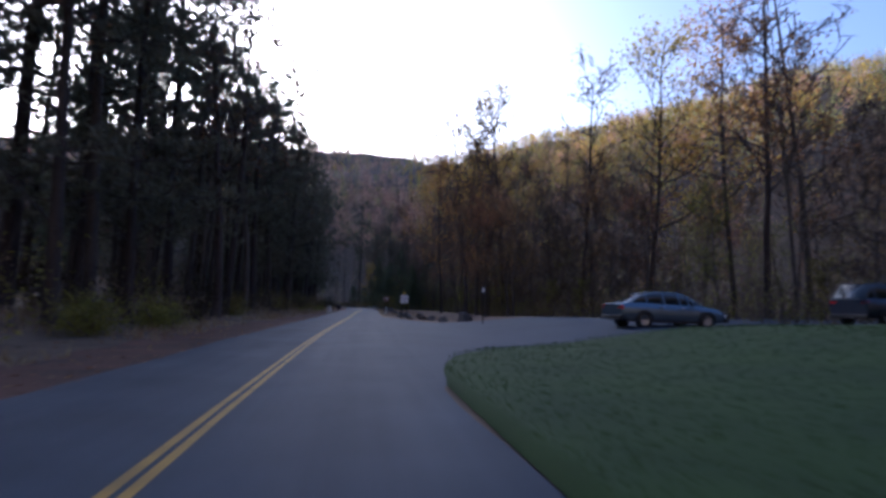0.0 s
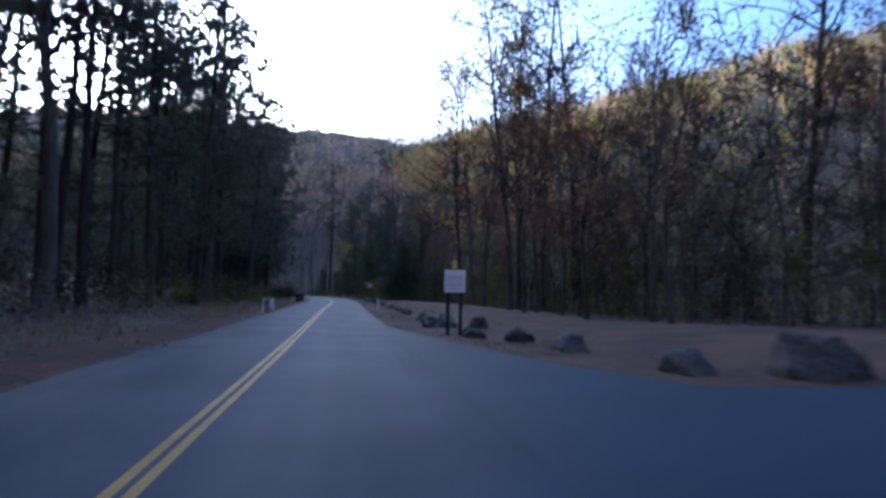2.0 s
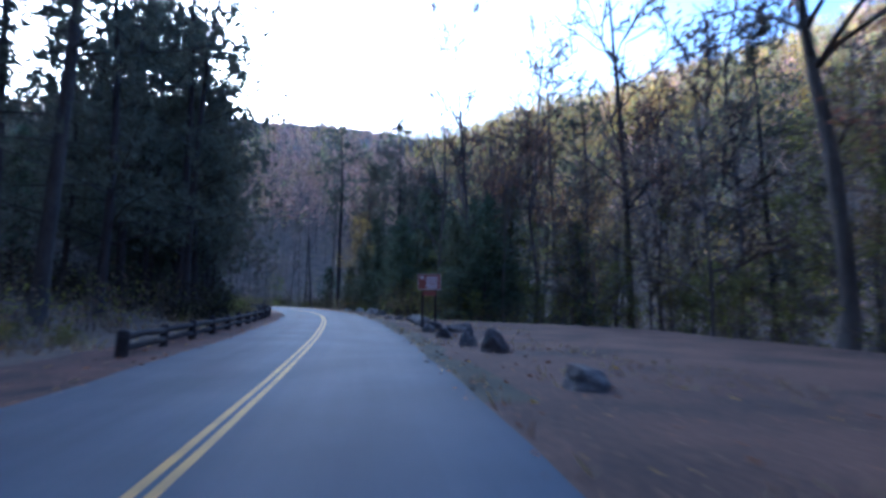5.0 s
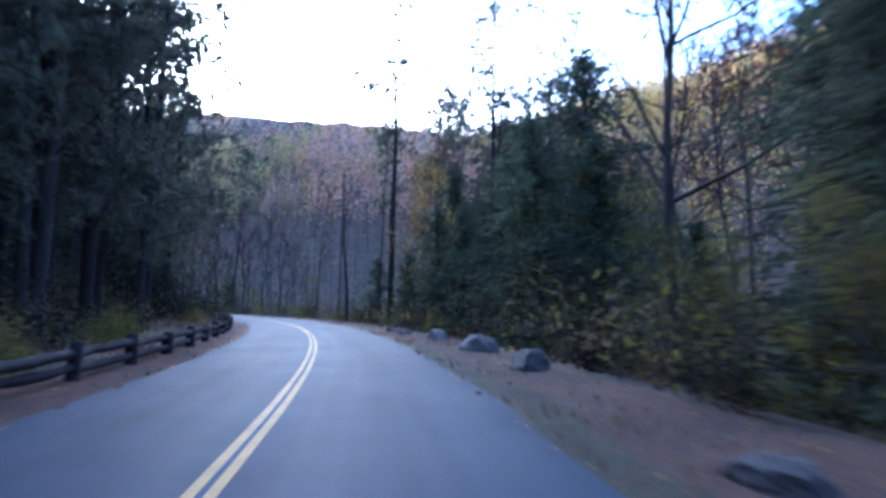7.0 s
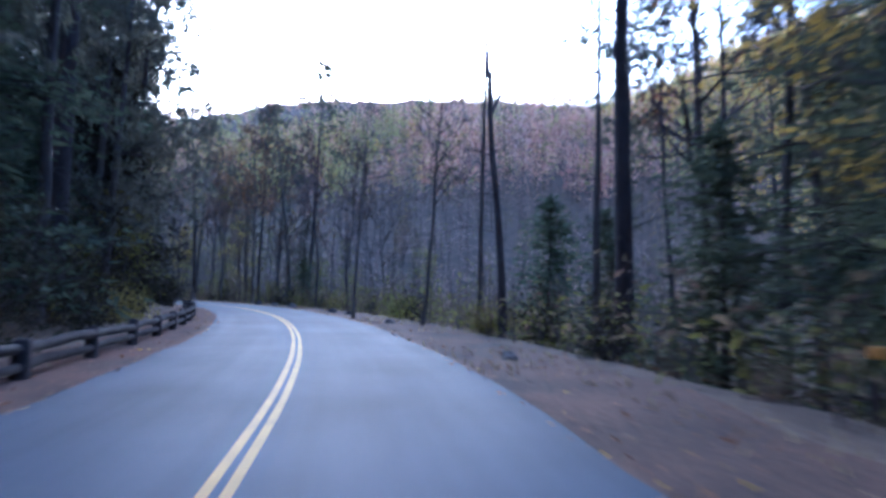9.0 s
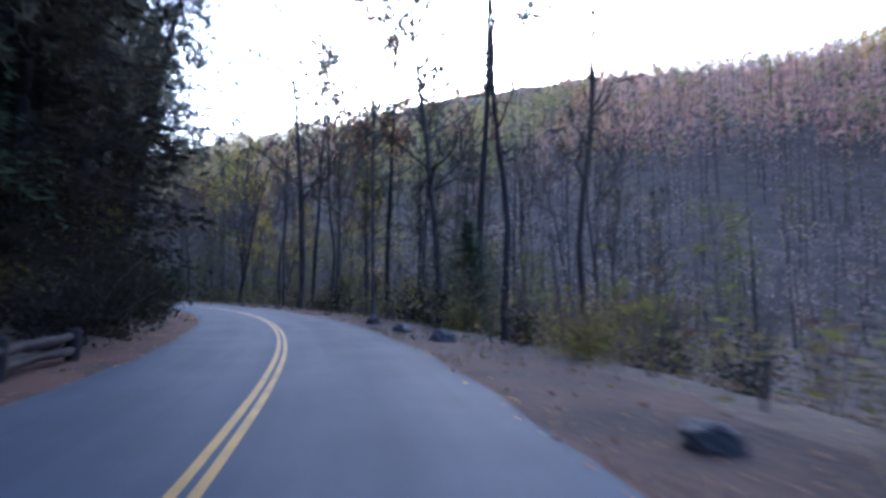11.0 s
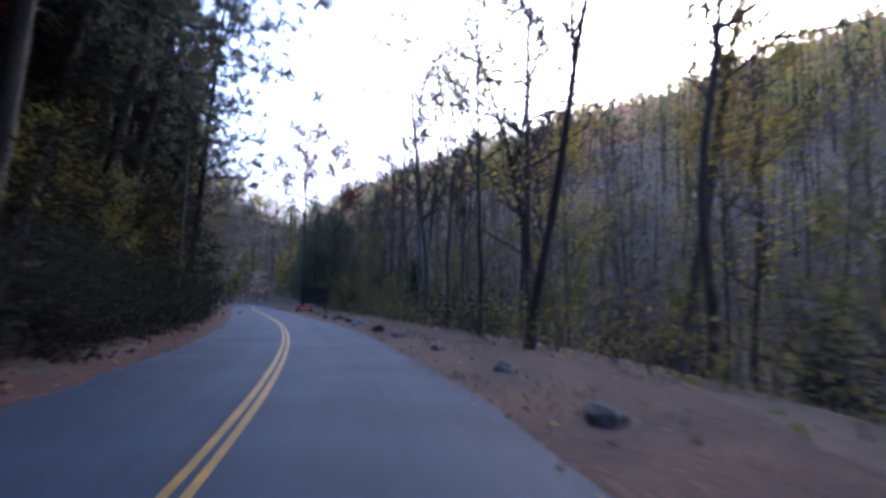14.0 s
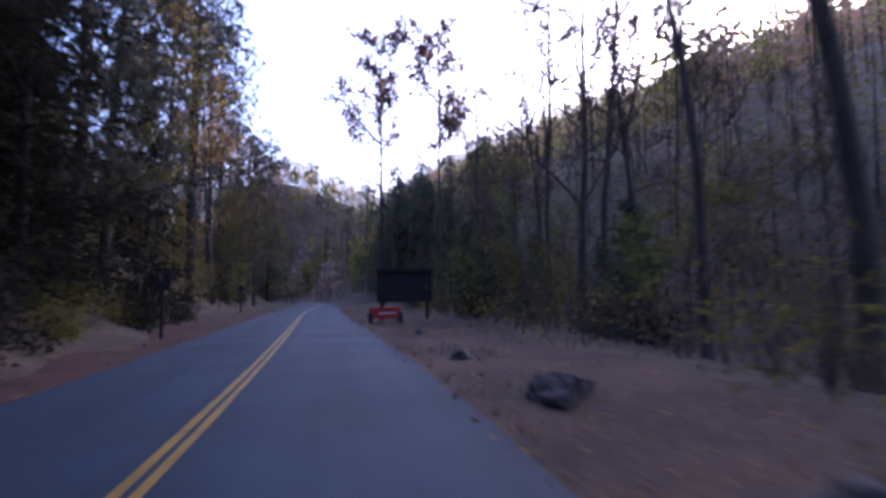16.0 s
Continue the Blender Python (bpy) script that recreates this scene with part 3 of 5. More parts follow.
def shrub(name, label, seed, height, width, mat, count, leaf, stems=9, clump=0.32):
    """Bush of many stems with leaf clumps and gaps between them."""
    rng = np.random.RandomState(seed)
    ob = thing(name, label, "shrub")
    wood, foliage = Build(), Build()
    tips = []
    for _ in range(stems):
        a = rng.uniform(0, 2 * np.pi)
        s = bend((0, 0, -0.15), (math.cos(a) * width / height * rng.uniform(0.1, 1.0), math.sin(a) * width / height * rng.uniform(0.1, 1.0), 1), height * rng.uniform(0.6, 1.1), 6, 0.16, rng)
        first = wood.n
        wood.tube(s, 0.035 * (1 - 0.8 * np.linspace(0, 1, 7)), 3, cap=False)
        ring = wood.idx[-1]
        ring[(ring >= first) & (ring < first + 3)] -= first      # all stems rise from one root
        for k in range(1, 7):
            for _ in range(3):
                tips.append(s[k] + rng.normal(size=3) * np.array([width, width, height * 0.5]) * 0.13)
        tips.extend(s[3:])
    tips = np.array(tips)
    tips[:, 2] = np.maximum(tips[:, 2], 0.15)
    pick = tips[rng.randint(len(tips), size=2 * count)]
    foliage.leaves(pick + rng.normal(size=(2 * count, 3)) * clump, leaf * 0.74, 0, aspect=0.5, rng=rng, flat=0.2)
    part("stem", wood, M_TWIG, ob)
    part("foliage", foliage, mat, ob)
    return ob


# prototypes, each placed once and then copied
KINDS = {
    "bare_a": deciduous("bare_tree", "tall leafless grey-barked forest tree with fine twigs", 11, 21, 0.21, 0.32, 26, 4.8, M_RUSSET, 480, 0.22),
    "bare_b": deciduous("bare_tree", "slim leafless forest tree forking high up", 12, 19, 0.16, 0.36, 26, 4.2, M_RUSSET, 480, 0.2, fork=True),
    "bare_c": deciduous("bare_tree", "leaning leafless tree with crooked limbs", 13, 18, 0.17, 0.35, 18, 4.5, M_RUSSET, 120, 0.15, lean=(0.16, 0.03), fork=True),
    "multi": deciduous("bare_tree", "many-stemmed leafless tree with upswept limbs", 19, 20, 0.2, 0.22, 22, 6.5, M_RUSSET, 160, 0.15, fork=True, spread=0.45),
    "sparse": deciduous("sparse_tree", "slim tall tree with a few hanging leaves", 20, 23, 0.15, 0.3, 24, 5.4, M_RUSSET, 900, 0.36, wander=0.025),
    "clumped": deciduous("sparse_tree", "tall slim tree with brown leaves hanging in loose clumps", 44, 23, 0.15, 0.42, 16, 5.4, M_RUSSET, 900, 0.46, wander=0.025, stout=1.6),
    "pole": deciduous("dead_pole_tree", "tall straight limbless trunk", 27, 21, 0.16, 0.6, 5, 1.2, M_RUSSET, 10, 0.12, twigs=False, wander=0.012, stout=1.5),
    "stark": deciduous("bare_tree", "tall stark leafless tree forking into upswept limbs", 43, 24, 0.2, 0.5, 13, 4.6, M_RUSSET, 140, 0.26, fork=True, spread=0.4, stout=1.7),
    "thin": deciduous("slender_tree", "thin straight sapling tree with sparse twigs", 14, 15, 0.10, 0.38, 22, 2.4, M_OLIVE, 160, 0.15, twigs=False),
    "gold": deciduous("golden_tree", "forest tree with thin golden yellow autumn leaves", 15, 19, 0.17, 0.28, 24, 5.0, M_GOLD, 1500, 0.27, twigs=False),
    "olive": deciduous("olive_tree", "forest tree with sparse olive green autumn leaves", 16, 17, 0.15, 0.22, 24, 5.0, M_OLIVE, 1050, 0.31, twigs=False),
    "russet": deciduous("russet_tree", "forest tree holding russet brown leaves", 17, 16, 0.15, 0.25, 22, 4.6, M_RUSSET, 1300, 0.25, twigs=False),
    "young": deciduous("young_tree", "slender young tree with dry brown leaves still hanging", 61, 11, 0.075, 0.12, 18, 3.6, M_BRUSH, 560, 0.24, wander=0.04),
    "under": deciduous("understory_tree", "small understory tree with yellow-green leaves in layers", 18, 7.5, 0.07, 0.15, 14, 3.2, M_OLIVE, 900, 0.24, spread=0.9, twigs=False),
    "dogwood": deciduous("dogwood_tree", "small tree with dark red autumn leaves", 28, 7.0, 0.06, 0.15, 16, 2.8, M_DARKRED, 900, 0.2, spread=0.9, twigs=False),
    "pine_a": pine("pine_tree", "tall dark pine with a bare trunk and tufted crown", 21, 26, 0.25, 0.50, 36, 4.2, lean=(0.03, 0)),
    "pine_b": pine("pine_tree", "tall pine with uneven dark green boughs", 22, 23, 0.22, 0.36, 38, 4.4, lean=(-0.05, 0.04)),
    "pine_c": pine("pine_tree", "slim pine with a small high crown", 23, 21, 0.16, 0.62, 24, 3.0),
    "pine_lean": pine("pine_tree", "tall pine leaning out over the road", 26, 22, 0.22, 0.28, 52, 5.4, lean=(0.19, 0), fine=True),
    "pine_low": pine("pine_tree", "dense dark pine branched low on its trunk", 24, 19, 0.2, 0.15, 48, 4.6, dense=1.15),
    "hemlock_a": hemlock("hemlock_tree", "dense dark green hemlock with drooping boughs", 31, 14, 0.2, 5.2, layers=40),
    # Hemlock in near-black leaf colour, which puts the bank's shade into it.
    "hemlock_shaded": hemlock("evergreen_tree", "tall evergreen with shade-darkened boughs down to the bank", 33, 16, 0.2, 4.6, start=0.04, layers=44, mat=M_RHODO),
    "hemlock_b": hemlock("hemlock_tree", "narrow dark evergreen with layered boughs", 32, 9, 0.14, 3.2, layers=26),
    "snag_a": snag("dead_snag", "dead grey forked snag with broken stubs", 41, 14, 0.17, 12, fork=2),
    "snag_b": snag("dead_snag", "thin dead leaning trunk with few stubs", 42, 11, 0.10, 7, lean=(0.12, 0)),
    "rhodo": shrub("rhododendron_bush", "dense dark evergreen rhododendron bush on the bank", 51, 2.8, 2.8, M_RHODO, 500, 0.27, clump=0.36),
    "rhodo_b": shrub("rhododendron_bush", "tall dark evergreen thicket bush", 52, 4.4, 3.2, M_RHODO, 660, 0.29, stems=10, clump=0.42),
    "yellow_bush": shrub("yellow_bush", "yellow-green autumn shrub beside the road", 53, 1.8, 1.8, M_OLIVE, 900, 0.16, clump=0.25),
    "brush": shrub("brush_clump", "brown leafless brush clump with dry leaves", 54, 2.2, 2.0, M_BRUSH, 460, 0.16, stems=9, clump=0.3),
    "gold_bush": shrub("golden_bush", "golden leaved autumn bush", 55, 2.6, 2.0, M_GOLD, 900, 0.17, clump=0.3),
}
PLACED = {}


def plant(kind, x, y, turn=None, size=1.0, sink=0.1):
    """One more of a kind, standing on the ground."""
    z = float(terrain(x, y)[0]) - sink
    m = pose(x, y, z, 0, 0, RNG.uniform(0, 360) if turn is None else turn)
    ob = KINDS[kind]
    if kind not in PLACED:
        PLACED[kind] = ob
        ob.matrix_basis = m @ Matrix.Scale(size, 4)
        return ob
    return copy_thing(ob, m @ Matrix.Scale(size, 4))


# trees that stand out, by place: kind, x, y, turn, size
for k, x, y, turn, size in [
    ("snag_a", -0.7, 156.8, 20, 1.0), ("pine_a", 3.1, 155.8, 0, 1.3), ("thin", -3.9, 159.0, 50, 0.9), ("pole", -1.6, 157.9, 50, 0.7), ("thin", -8.1, 163.6, 140, 0.95),
    ("pine_c", 7.0, 153.9, 10, 1.1), ("multi", 12.2, 123.8, 160, 1.1), ("hemlock_a", 8.6, 151.5, 60, 1.1), ("pine_low", 13.2, 155.0, 60, 1.05), ("pine_low", 16.5, 158.5, 160, 1.1), ("bare_b", 16.4, 121.0, 200, 0.9), ("bare_b", 19.3, 130.6, 80, 1.1), ("bare_b", 14.9, 113.5, 80, 1.0),
    ("hemlock_a", 9.8, 130.0, 0, 0.7), ("hemlock_a", 13.5, 135.5, 100, 1.15), ("hemlock_a", 10.5, 143.5, 210, 0.95), ("hemlock_b", 4.6, 151.5, 0, 0.8), ("hemlock_b", 1.4, 165.5, 0, 1.25), ("pine_c", 2.2, 155.0, 70, 0.8),
    ("hemlock_b", 5.2, 168.0, 70, 1.25), ("hemlock_a", 19.0, 148.0, 10, 1.1), ("hemlock_a", 12.0, 160.0, 40, 1.0), ("pine_b", 12.5, 152.0, 10, 1.0), ("hemlock_b", 15.0, 126.5, 30, 1.0),
    ("gold", 14.8, 80.0, 20, 1.3), ("gold", 20.4, 73.6, 80, 1.35), ("gold", 29.5, 47.0, 150, 1.2), ("gold", 37.0, 45.0, 10, 1.25), ("bare_a", 25.0, 52.0, 90, 1.25), ("bare_a", 40.0, 40.0, 10, 1.3), ("pine_b", 14.5, 143.5, 10, 1.0), ("pine_a", 11.0, 149.0, 50, 0.9), ("pine_b", 16.0, 150.0, 200, 1.05), ("pine_low", 12.5, 147.0, 10, 0.95), ("pine_low", 9.5, 157.0, 80, 0.9), ("bare_a", 21.3, 69.6, 30, 1.1), ("bare_b", 15.5, 65.5, 20, 1.15), ("bare_a", 18.5, 84.0, 200, 1.1), ("bare_c", 24.0, 78.0, 100, 1.2),
    ("bare_a", -23.2, 190.0, 30, 0.9), ("thin", -25.7, 192.8, 10, 1.1), ("bare_a", -39.9, 199.7, 90, 1.05), ("snag_b", -35.8, 197.9, 70, 0.7), ("bare_b", -35.1, 198.0, 150, 1.0),
    ("bare_c", -61.5, 217.1, 200, 1.0), ("thin", -67.3, 215.9, 20, 1.2), ("bare_b", -48.5, 207.2, 60, 1.05), ("pole", -42.7, 201.0, 170, 0.9), ("thin", -58.6, 209.4, 10, 1.3),
    ("bare_c", -51.2, 210.8, 20, 1.0), ("thin", -53.2, 218.5, 10, 1.3), ("bare_b", -65.3, 221.0, 190, 1.05), ("stark", -80.5, 222.3, 30, 0.82), ("multi", -89.3, 225.9, 100, 1.0),
    ("pole", -101.4, 228.0, 30, 1.15), ("clumped", -117.0, 227.8, 10, 1.2), ("thin", -108.0, 229.5, 60, 1.2), ("stark", -94.3, 228.4, 200, 1.0), ("pole", -71.6, 219.6, 60, 0.8), ("snag_b", -111.7, 227.4, 10, 1.1),
    ("bare_a", -75.3, 219.2, 30, 1.0), ("multi", -71.2, 225.3, 60, 1.0), ("pole", -125.0, 238.0, 0, 0.9), ("thin", -119.0, 234.0, 0, 1.2), ("stark", -112.0, 236.0, 120, 1.05), ("clumped", -106.5, 228.0, 150, 0.8),
    ("hemlock_shaded", -88.3, 204.8, 40, 0.9), ("pine_low", -93.4, 205.4, 200, 1.1), ("pine_low", -97.5, 206.2, 80, 1.2), ("hemlock_shaded", -104.5, 208.0, 10, 0.9),
    ("pine_low", -16.3, 51.5, 120, 1.25), ("pine_b", -14.2, 56.5, 30, 1.15), ("pine_low", -12.2, 61.5, 250, 1.15), ("pine_low", -11.8, 70.0, 60, 1.2), ("pine_b", -10.6, 75.5, 140, 1.05),
    ("thin", -29.0, 192.2, 10, 1.0), ("pine_c", -27.9, 193.0, 100, 1.0), ("thin", -44.0, 210.0, 40, 1.3), ("pine_b", -32.9, 200.0, 10, 0.8), ("pine_c", -30.6, 203.4, 80, 1.0), ("pine_c", -43.5, 206.0, 30, 1.15),
    ("pine_c", -20.0, 187.5, 10, 1.1), ("pine_b", 6.5, 172.0, 100, 1.0), ("pine_c", 13.8, 168.5, 100, 1.0),
    ("gold", 6.5, 147.5, 30, 0.55), ("dogwood", -108.0, 206.5, 0, 1.1), ("pine_low", -13.5, 104.0, 30, 1.2), ("pine_lean", -79.0, 203.2, 20, 1.1), ("pole", -70.6, 200.9, 20, 1.0), ("sparse", -26.7, 189.4, 30, 0.85), ("bare_b", -33.8, 195.6, 250, 1.0), ("bare_b", -66.5, 214.3, 10, 0.95), ("bare_c", -54.0, 207.2, 330, 0.85), ("pine_a", -100.2, 205.0, 0, 1.0), ("pine_b", -96.8, 202.5, 70, 1.0),
]:
    plant(k, x, y, turn, size)

TAKEN = [tuple(o.location[:2]) for o in scene.objects if o.get("category") in ("tree", "dead tree")]


def scatter(count, s_range, l_range, kinds, gap, size=(0.8, 1.2), tries=12, power=1.0):
    """Stands of trees beside the road, kept apart from one another."""
    names, weight = zip(*kinds)
    weight = np.array(weight, float) / sum(weight)
    done = 0
    for _ in range(count * tries):
        if done >= count:
            break
        s = RNG.uniform(*s_range)
        l = l_range[0] + (l_range[1] - l_range[0]) * RNG.rand() ** power
        p = at(s, l)
        if any((p[0] - a) ** 2 + (p[1] - b) ** 2 < gap * gap for a, b in TAKEN):
            continue
        TAKEN.append((p[0], p[1]))
        plant(str(RNG.choice(names, p=weight)), float(p[0]), float(p[1]), None, RNG.uniform(*size))
        done += 1


# outer side
scatter(5, (122, 142), (8.5, 15), [("hemlock_a", 3), ("hemlock_b", 1)], 2.6, size=(0.55, 0.85))
scatter(12, (112, 142), (7.4, 14), [("under", 3), ("olive", 1)], 1.8, size=(0.5, 0.8))
scatter(10, (20, 110), (22, 55), [("bare_a", 3), ("bare_b", 3), ("sparse", 1)], 6.0, size=(1.0, 1.3))
scatter(80, (0, 112), (20, 52), [("young", 6), ("russet", 2), ("olive", 2.5), ("thin", 1)], 2.4, size=(0.85, 1.2))
scatter(12, (50, 112), (14, 30), [("bare_b", 4), ("bare_a", 4)], 3.6, size=(0.9, 1.2))
scatter(46, (46, 112), (14.5, 30), [("olive", 3), ("young", 4), ("under", 3), ("russet", 1)], 2.2, size=(0.75, 1.1))
scatter(22, (56, 112), (15, 23), [("under", 3), ("young", 2), ("olive", 2)], 1.8, size=(0.7, 1.0))
scatter(14, (118, 165), (13, 34), [("bare_a", 3), ("bare_b", 3), ("thin", 3), ("pine_c", 2), ("multi", 1)], 3.0, size=(0.95, 1.25))
scatter(24, (112, 152), (15, 40), [("hemlock_a", 0.6), ("olive", 3), ("gold", 1.5), ("bare_a", 2), ("under", 4), ("thin", 1)], 3.2, size=(0.7, 1.05))
scatter(36, (178, 300), (9, 38), [("bare_a", 3), ("bare_b", 4), ("thin", 4), ("bare_c", 1), ("multi", 1), ("pine_c", 1), ("pole", 1)], 2.8, size=(0.75, 1.1), power=1.2)
scatter(40, (178, 300), (9, 30), [("under", 4), ("olive", 3), ("gold", 0.6), ("thin", 1)], 2.2, size=(0.6, 0.95))
scatter(26, (254, 292), (8.6, 20), [("young", 3), ("under", 3), ("olive", 2), ("hemlock_b", 2)], 2.0, size=(0.65, 1.05))
scatter(16, (258, 330), (9.5, 20), [("hemlock_b", 3), ("hemlock_a", 2), ("pine_low", 1)], 3.0)
# inner side
scatter(14, (24, 80), (-12.5, -8.8), [("pine_b", 3), ("pine_low", 2), ("bare_a", 1)], 2.2, size=(1.1, 1.35))
scatter(26, (16, 62), (-20, -8.6), [("pine_b", 3), ("pine_a", 2), ("bare_a", 3), ("bare_b", 2), ("pine_low", 1)], 2.4, size=(1.0, 1.3))
scatter(44, (-5, 150), (-58, -22), [("young", 4), ("pine_low", 2), ("hemlock_a", 1.2), ("russet", 1)], 3.6, size=(0.8, 1.1))
scatter(24, (58, 150), (-15, -8.4), [("pine_low", 3), ("pine_b", 2)], 2.2, size=(1.15, 1.45))
scatter(10, (12, 115), (-22, -9), [("pine_a", 3), ("pine_b", 3), ("bare_a", 2), ("bare_b", 2), ("pine_low", 2), ("thin", 2)], 2.6, size=(0.95, 1.3), power=1.2)
scatter(28, (112, 190), (-19, -7.6), [("pine_a", 3), ("pine_b", 3), ("pine_low", 3), ("thin", 1), ("hemlock_a", 1)], 2.5, size=(0.95, 1.25), power=1.3)
scatter(34, (165, 244), (-12.5, -7.2), [("pine_a", 3), ("pine_b", 3), ("pine_c", 2), ("pine_low", 1), ("hemlock_b", 2)], 2.3, size=(0.9, 1.3))
scatter(24, (250, 300), (-12, -7.5), [("olive", 3), ("gold", 2), ("pine_a", 2), ("under", 4)], 2.4, size=(0.9, 1.2))
scatter(16, (165, 240), (-21, -13.0), [("pine_low", 4), ("hemlock_a", 3), ("pine_b", 2)], 2.6, size=(0.9, 1.2))
scatter(10, (185, 300), (-22, -12.0), [("pine_a", 2), ("pine_b", 3), ("pine_low", 3), ("hemlock_a", 2), ("gold", 1), ("olive", 1)], 3.0, power=1.2)
scatter(18, (276, 326), (-18, -9), [("olive", 3), ("bare_b", 2), ("pine_b", 2), ("hemlock_a", 1), ("russet", 1)], 2.6, size=(1.05, 1.35))
scatter(14, (302, 345), (-15, -7.5), [("pine_low", 3), ("hemlock_a", 2), ("olive", 2)], 2.8, size=(1.0, 1.3))
scatter(26, (312, 400), (-30, -7.5), [("olive", 3), ("gold", 1), ("bare_b", 3), ("pine_low", 2), ("hemlock_b", 1), ("russet", 2)], 3.4)
scatter(16, (312, 400), (8, 26), [("olive", 3), ("bare_b", 2), ("pine_b", 2), ("hemlock_b", 1)], 3.6)
for s_l in np.arange(186, 248, 5.2):
    p = at(s_l, (-9.0 if s_l < 222 else -7.2) - 1.2 * RNG.rand())
    plant("pine_lean", float(p[0]), float(p[1]), math.degrees(heading(s_l)) + RNG.uniform(-25, 25), RNG.uniform(0.85, 1.15))
for s_l, off, k, size in ((259, -7.9, "under", 1.35), (263, -8.6, "under", 1.2), (253, -8.6, "under", 1.3), (238, -8.0, "under", 1.1), (222, -7.6, "dogwood", 0.9), (214, -8.2, "under", 1.2), (166, -8.0, "under", 0.8)):
    p = at(s_l, off)
    plant(k, float(p[0]), float(p[1]), 40 * s_l, size)
for s_l in (203, 208, 213.5, 219, 224):
    p = at(s_l, -6.6)
    plant("pine_lean", float(p[0]), float(p[1]), math.degrees(heading(s_l)) - 30, 1.1)
for s_l, off, k in ((246, -6.4, "under"), (249.5, -6.8, "yellow_bush"), (252, -6.6, "under"), (255.5, -7.4, "under"), (257.5, -6.9, "yellow_bush"), (250.5, -8.0, "under")):
    p = at(s_l, off)
    plant(k, float(p[0]), float(p[1]), 50 * s_l, 0.75 if k == "under" else 1.1)
for s_l, off in ((19.5, -7.4), (21.5, -8.6), (24.0, -7.0), (27.0, -8.0)):
    p = at(s_l, off)
    plant("yellow_bush", float(p[0]), float(p[1]), 30 * s_l, 0.9)
for k in range(26):
    p = at(72 + 50 * RNG.rand(), -5.6 - 3.2 * RNG.rand())
    plant(("yellow_bush", "brush", "gold_bush")[k % 3], float(p[0]), float(p[1]), 77 * k, 0.3 + 0.25 * RNG.rand())
# leafy edge of the inner bank
for s_l, off, k, size in ((203, -6.9, "under", 0.95), (207, -7.3, "under", 1.15), (211, -6.8, "under", 0.9), (216.5, -7.2, "under", 1.2), (220, -6.7, "dogwood", 0.8), (224.5, -7.0, "under", 1.0), (228, -7.4, "olive", 0.6), (232, -6.9, "under", 1.05), (236.5, -7.3, "under", 1.2), (241, -7.0, "olive", 0.55), (198, -7.2, "under", 0.9), (250, -12, "pine_low", 1.2), (255, -11, "pine_b", 1.25), (260, -13, "pine_low", 1.2), (244, -10.5, "pine_b", 1.2), (266, -12, "pine_low", 1.1), (247, -14, "pine_low", 1.2), (271, -11, "pine_b", 1.1)):
    p = at(s_l, off)
    plant(k, float(p[0]), float(p[1]), 53 * s_l, size)
# darker edge of the wood beyond the brown sign
for s_l, off, k, size in ((116, 13, "hemlock_b", 1.2), (120, 16, "hemlock_a", 0.9), (110, 17, "hemlock_b", 1.3), (114, 20, "pine_b", 0.95), (108, 19, "bare_a", 1.1), (112, 14.5, "bare_b", 1.15),
                          (118, 11.5, "bare_a", 1.0), (106, 22, "olive", 1.1), (110, 14, "under", 1.0), (104, 20, "under", 1.1), (121, 11, "under", 0.9), (102, 24, "pine_low", 1.0), (116, 17, "olive", 1.0), (100, 20, "bare_b", 1.2), (113, 17.5, "under", 1.1), (107, 16.5, "under", 0.9),
                          (113, 11, "hemlock_a", 0.7), (116, 10.2, "hemlock_a", 0.6), (119, 12.5, "hemlock_a", 0.8), (112, 10.5, "under", 0.7), (117, 9.6, "under", 0.6), (122, 9.8, "olive", 0.5)):
    p = at(s_l, off)
    plant(k, float(p[0]), float(p[1]), 37 * s_l, size)
# growth close to the outer edge in the bend
for s_l, off, k, size in ((181.5, 6.4, "bare_b", 0.9), (187.5, 8.2, "hemlock_b", 0.75), (191, 9.6, "pine_low", 0.5), (195, 8.8, "young", 0.7), (199, 10.5, "under", 0.9), (208, 11, "gold", 0.5), (213, 12.5, "under", 1.1), (218, 11, "olive", 0.6), (223, 13, "gold", 0.5), (227, 14, "under", 1.1), (232, 12, "olive", 0.65), (236, 15, "gold", 0.55)):
    p = at(s_l, off)
    plant(k, float(p[0]), float(p[1]), 41 * s_l, size)
# broad pines behind the inner shoulder
for s_l, off, k, size in ((128, -9.0, "pine_b", 1.0), (136, -9.2, "pine_low", 1.05), (147, -8.6, "pine_low", 1.0), (158, -7.6, "pine_b", 1.0), (166, -7.4, "pine_low", 1.0), (174, -7.2, "pine_b", 1.05)):
    p = at(s_l, off)
    plant(k, float(p[0]), float(p[1]), 59 * s_l, size)
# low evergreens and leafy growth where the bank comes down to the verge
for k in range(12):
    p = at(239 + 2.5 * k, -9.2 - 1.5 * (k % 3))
    plant("hemlock_shaded", float(p[0]), float(p[1]), 83 * k, 0.6 + 0.1 * (k % 4))
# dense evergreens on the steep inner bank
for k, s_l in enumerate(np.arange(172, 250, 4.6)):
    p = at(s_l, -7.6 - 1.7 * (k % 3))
    plant("hemlock_shaded", float(p[0]), float(p[1]), 71 * k, 0.95 + 0.15 * (k % 4))
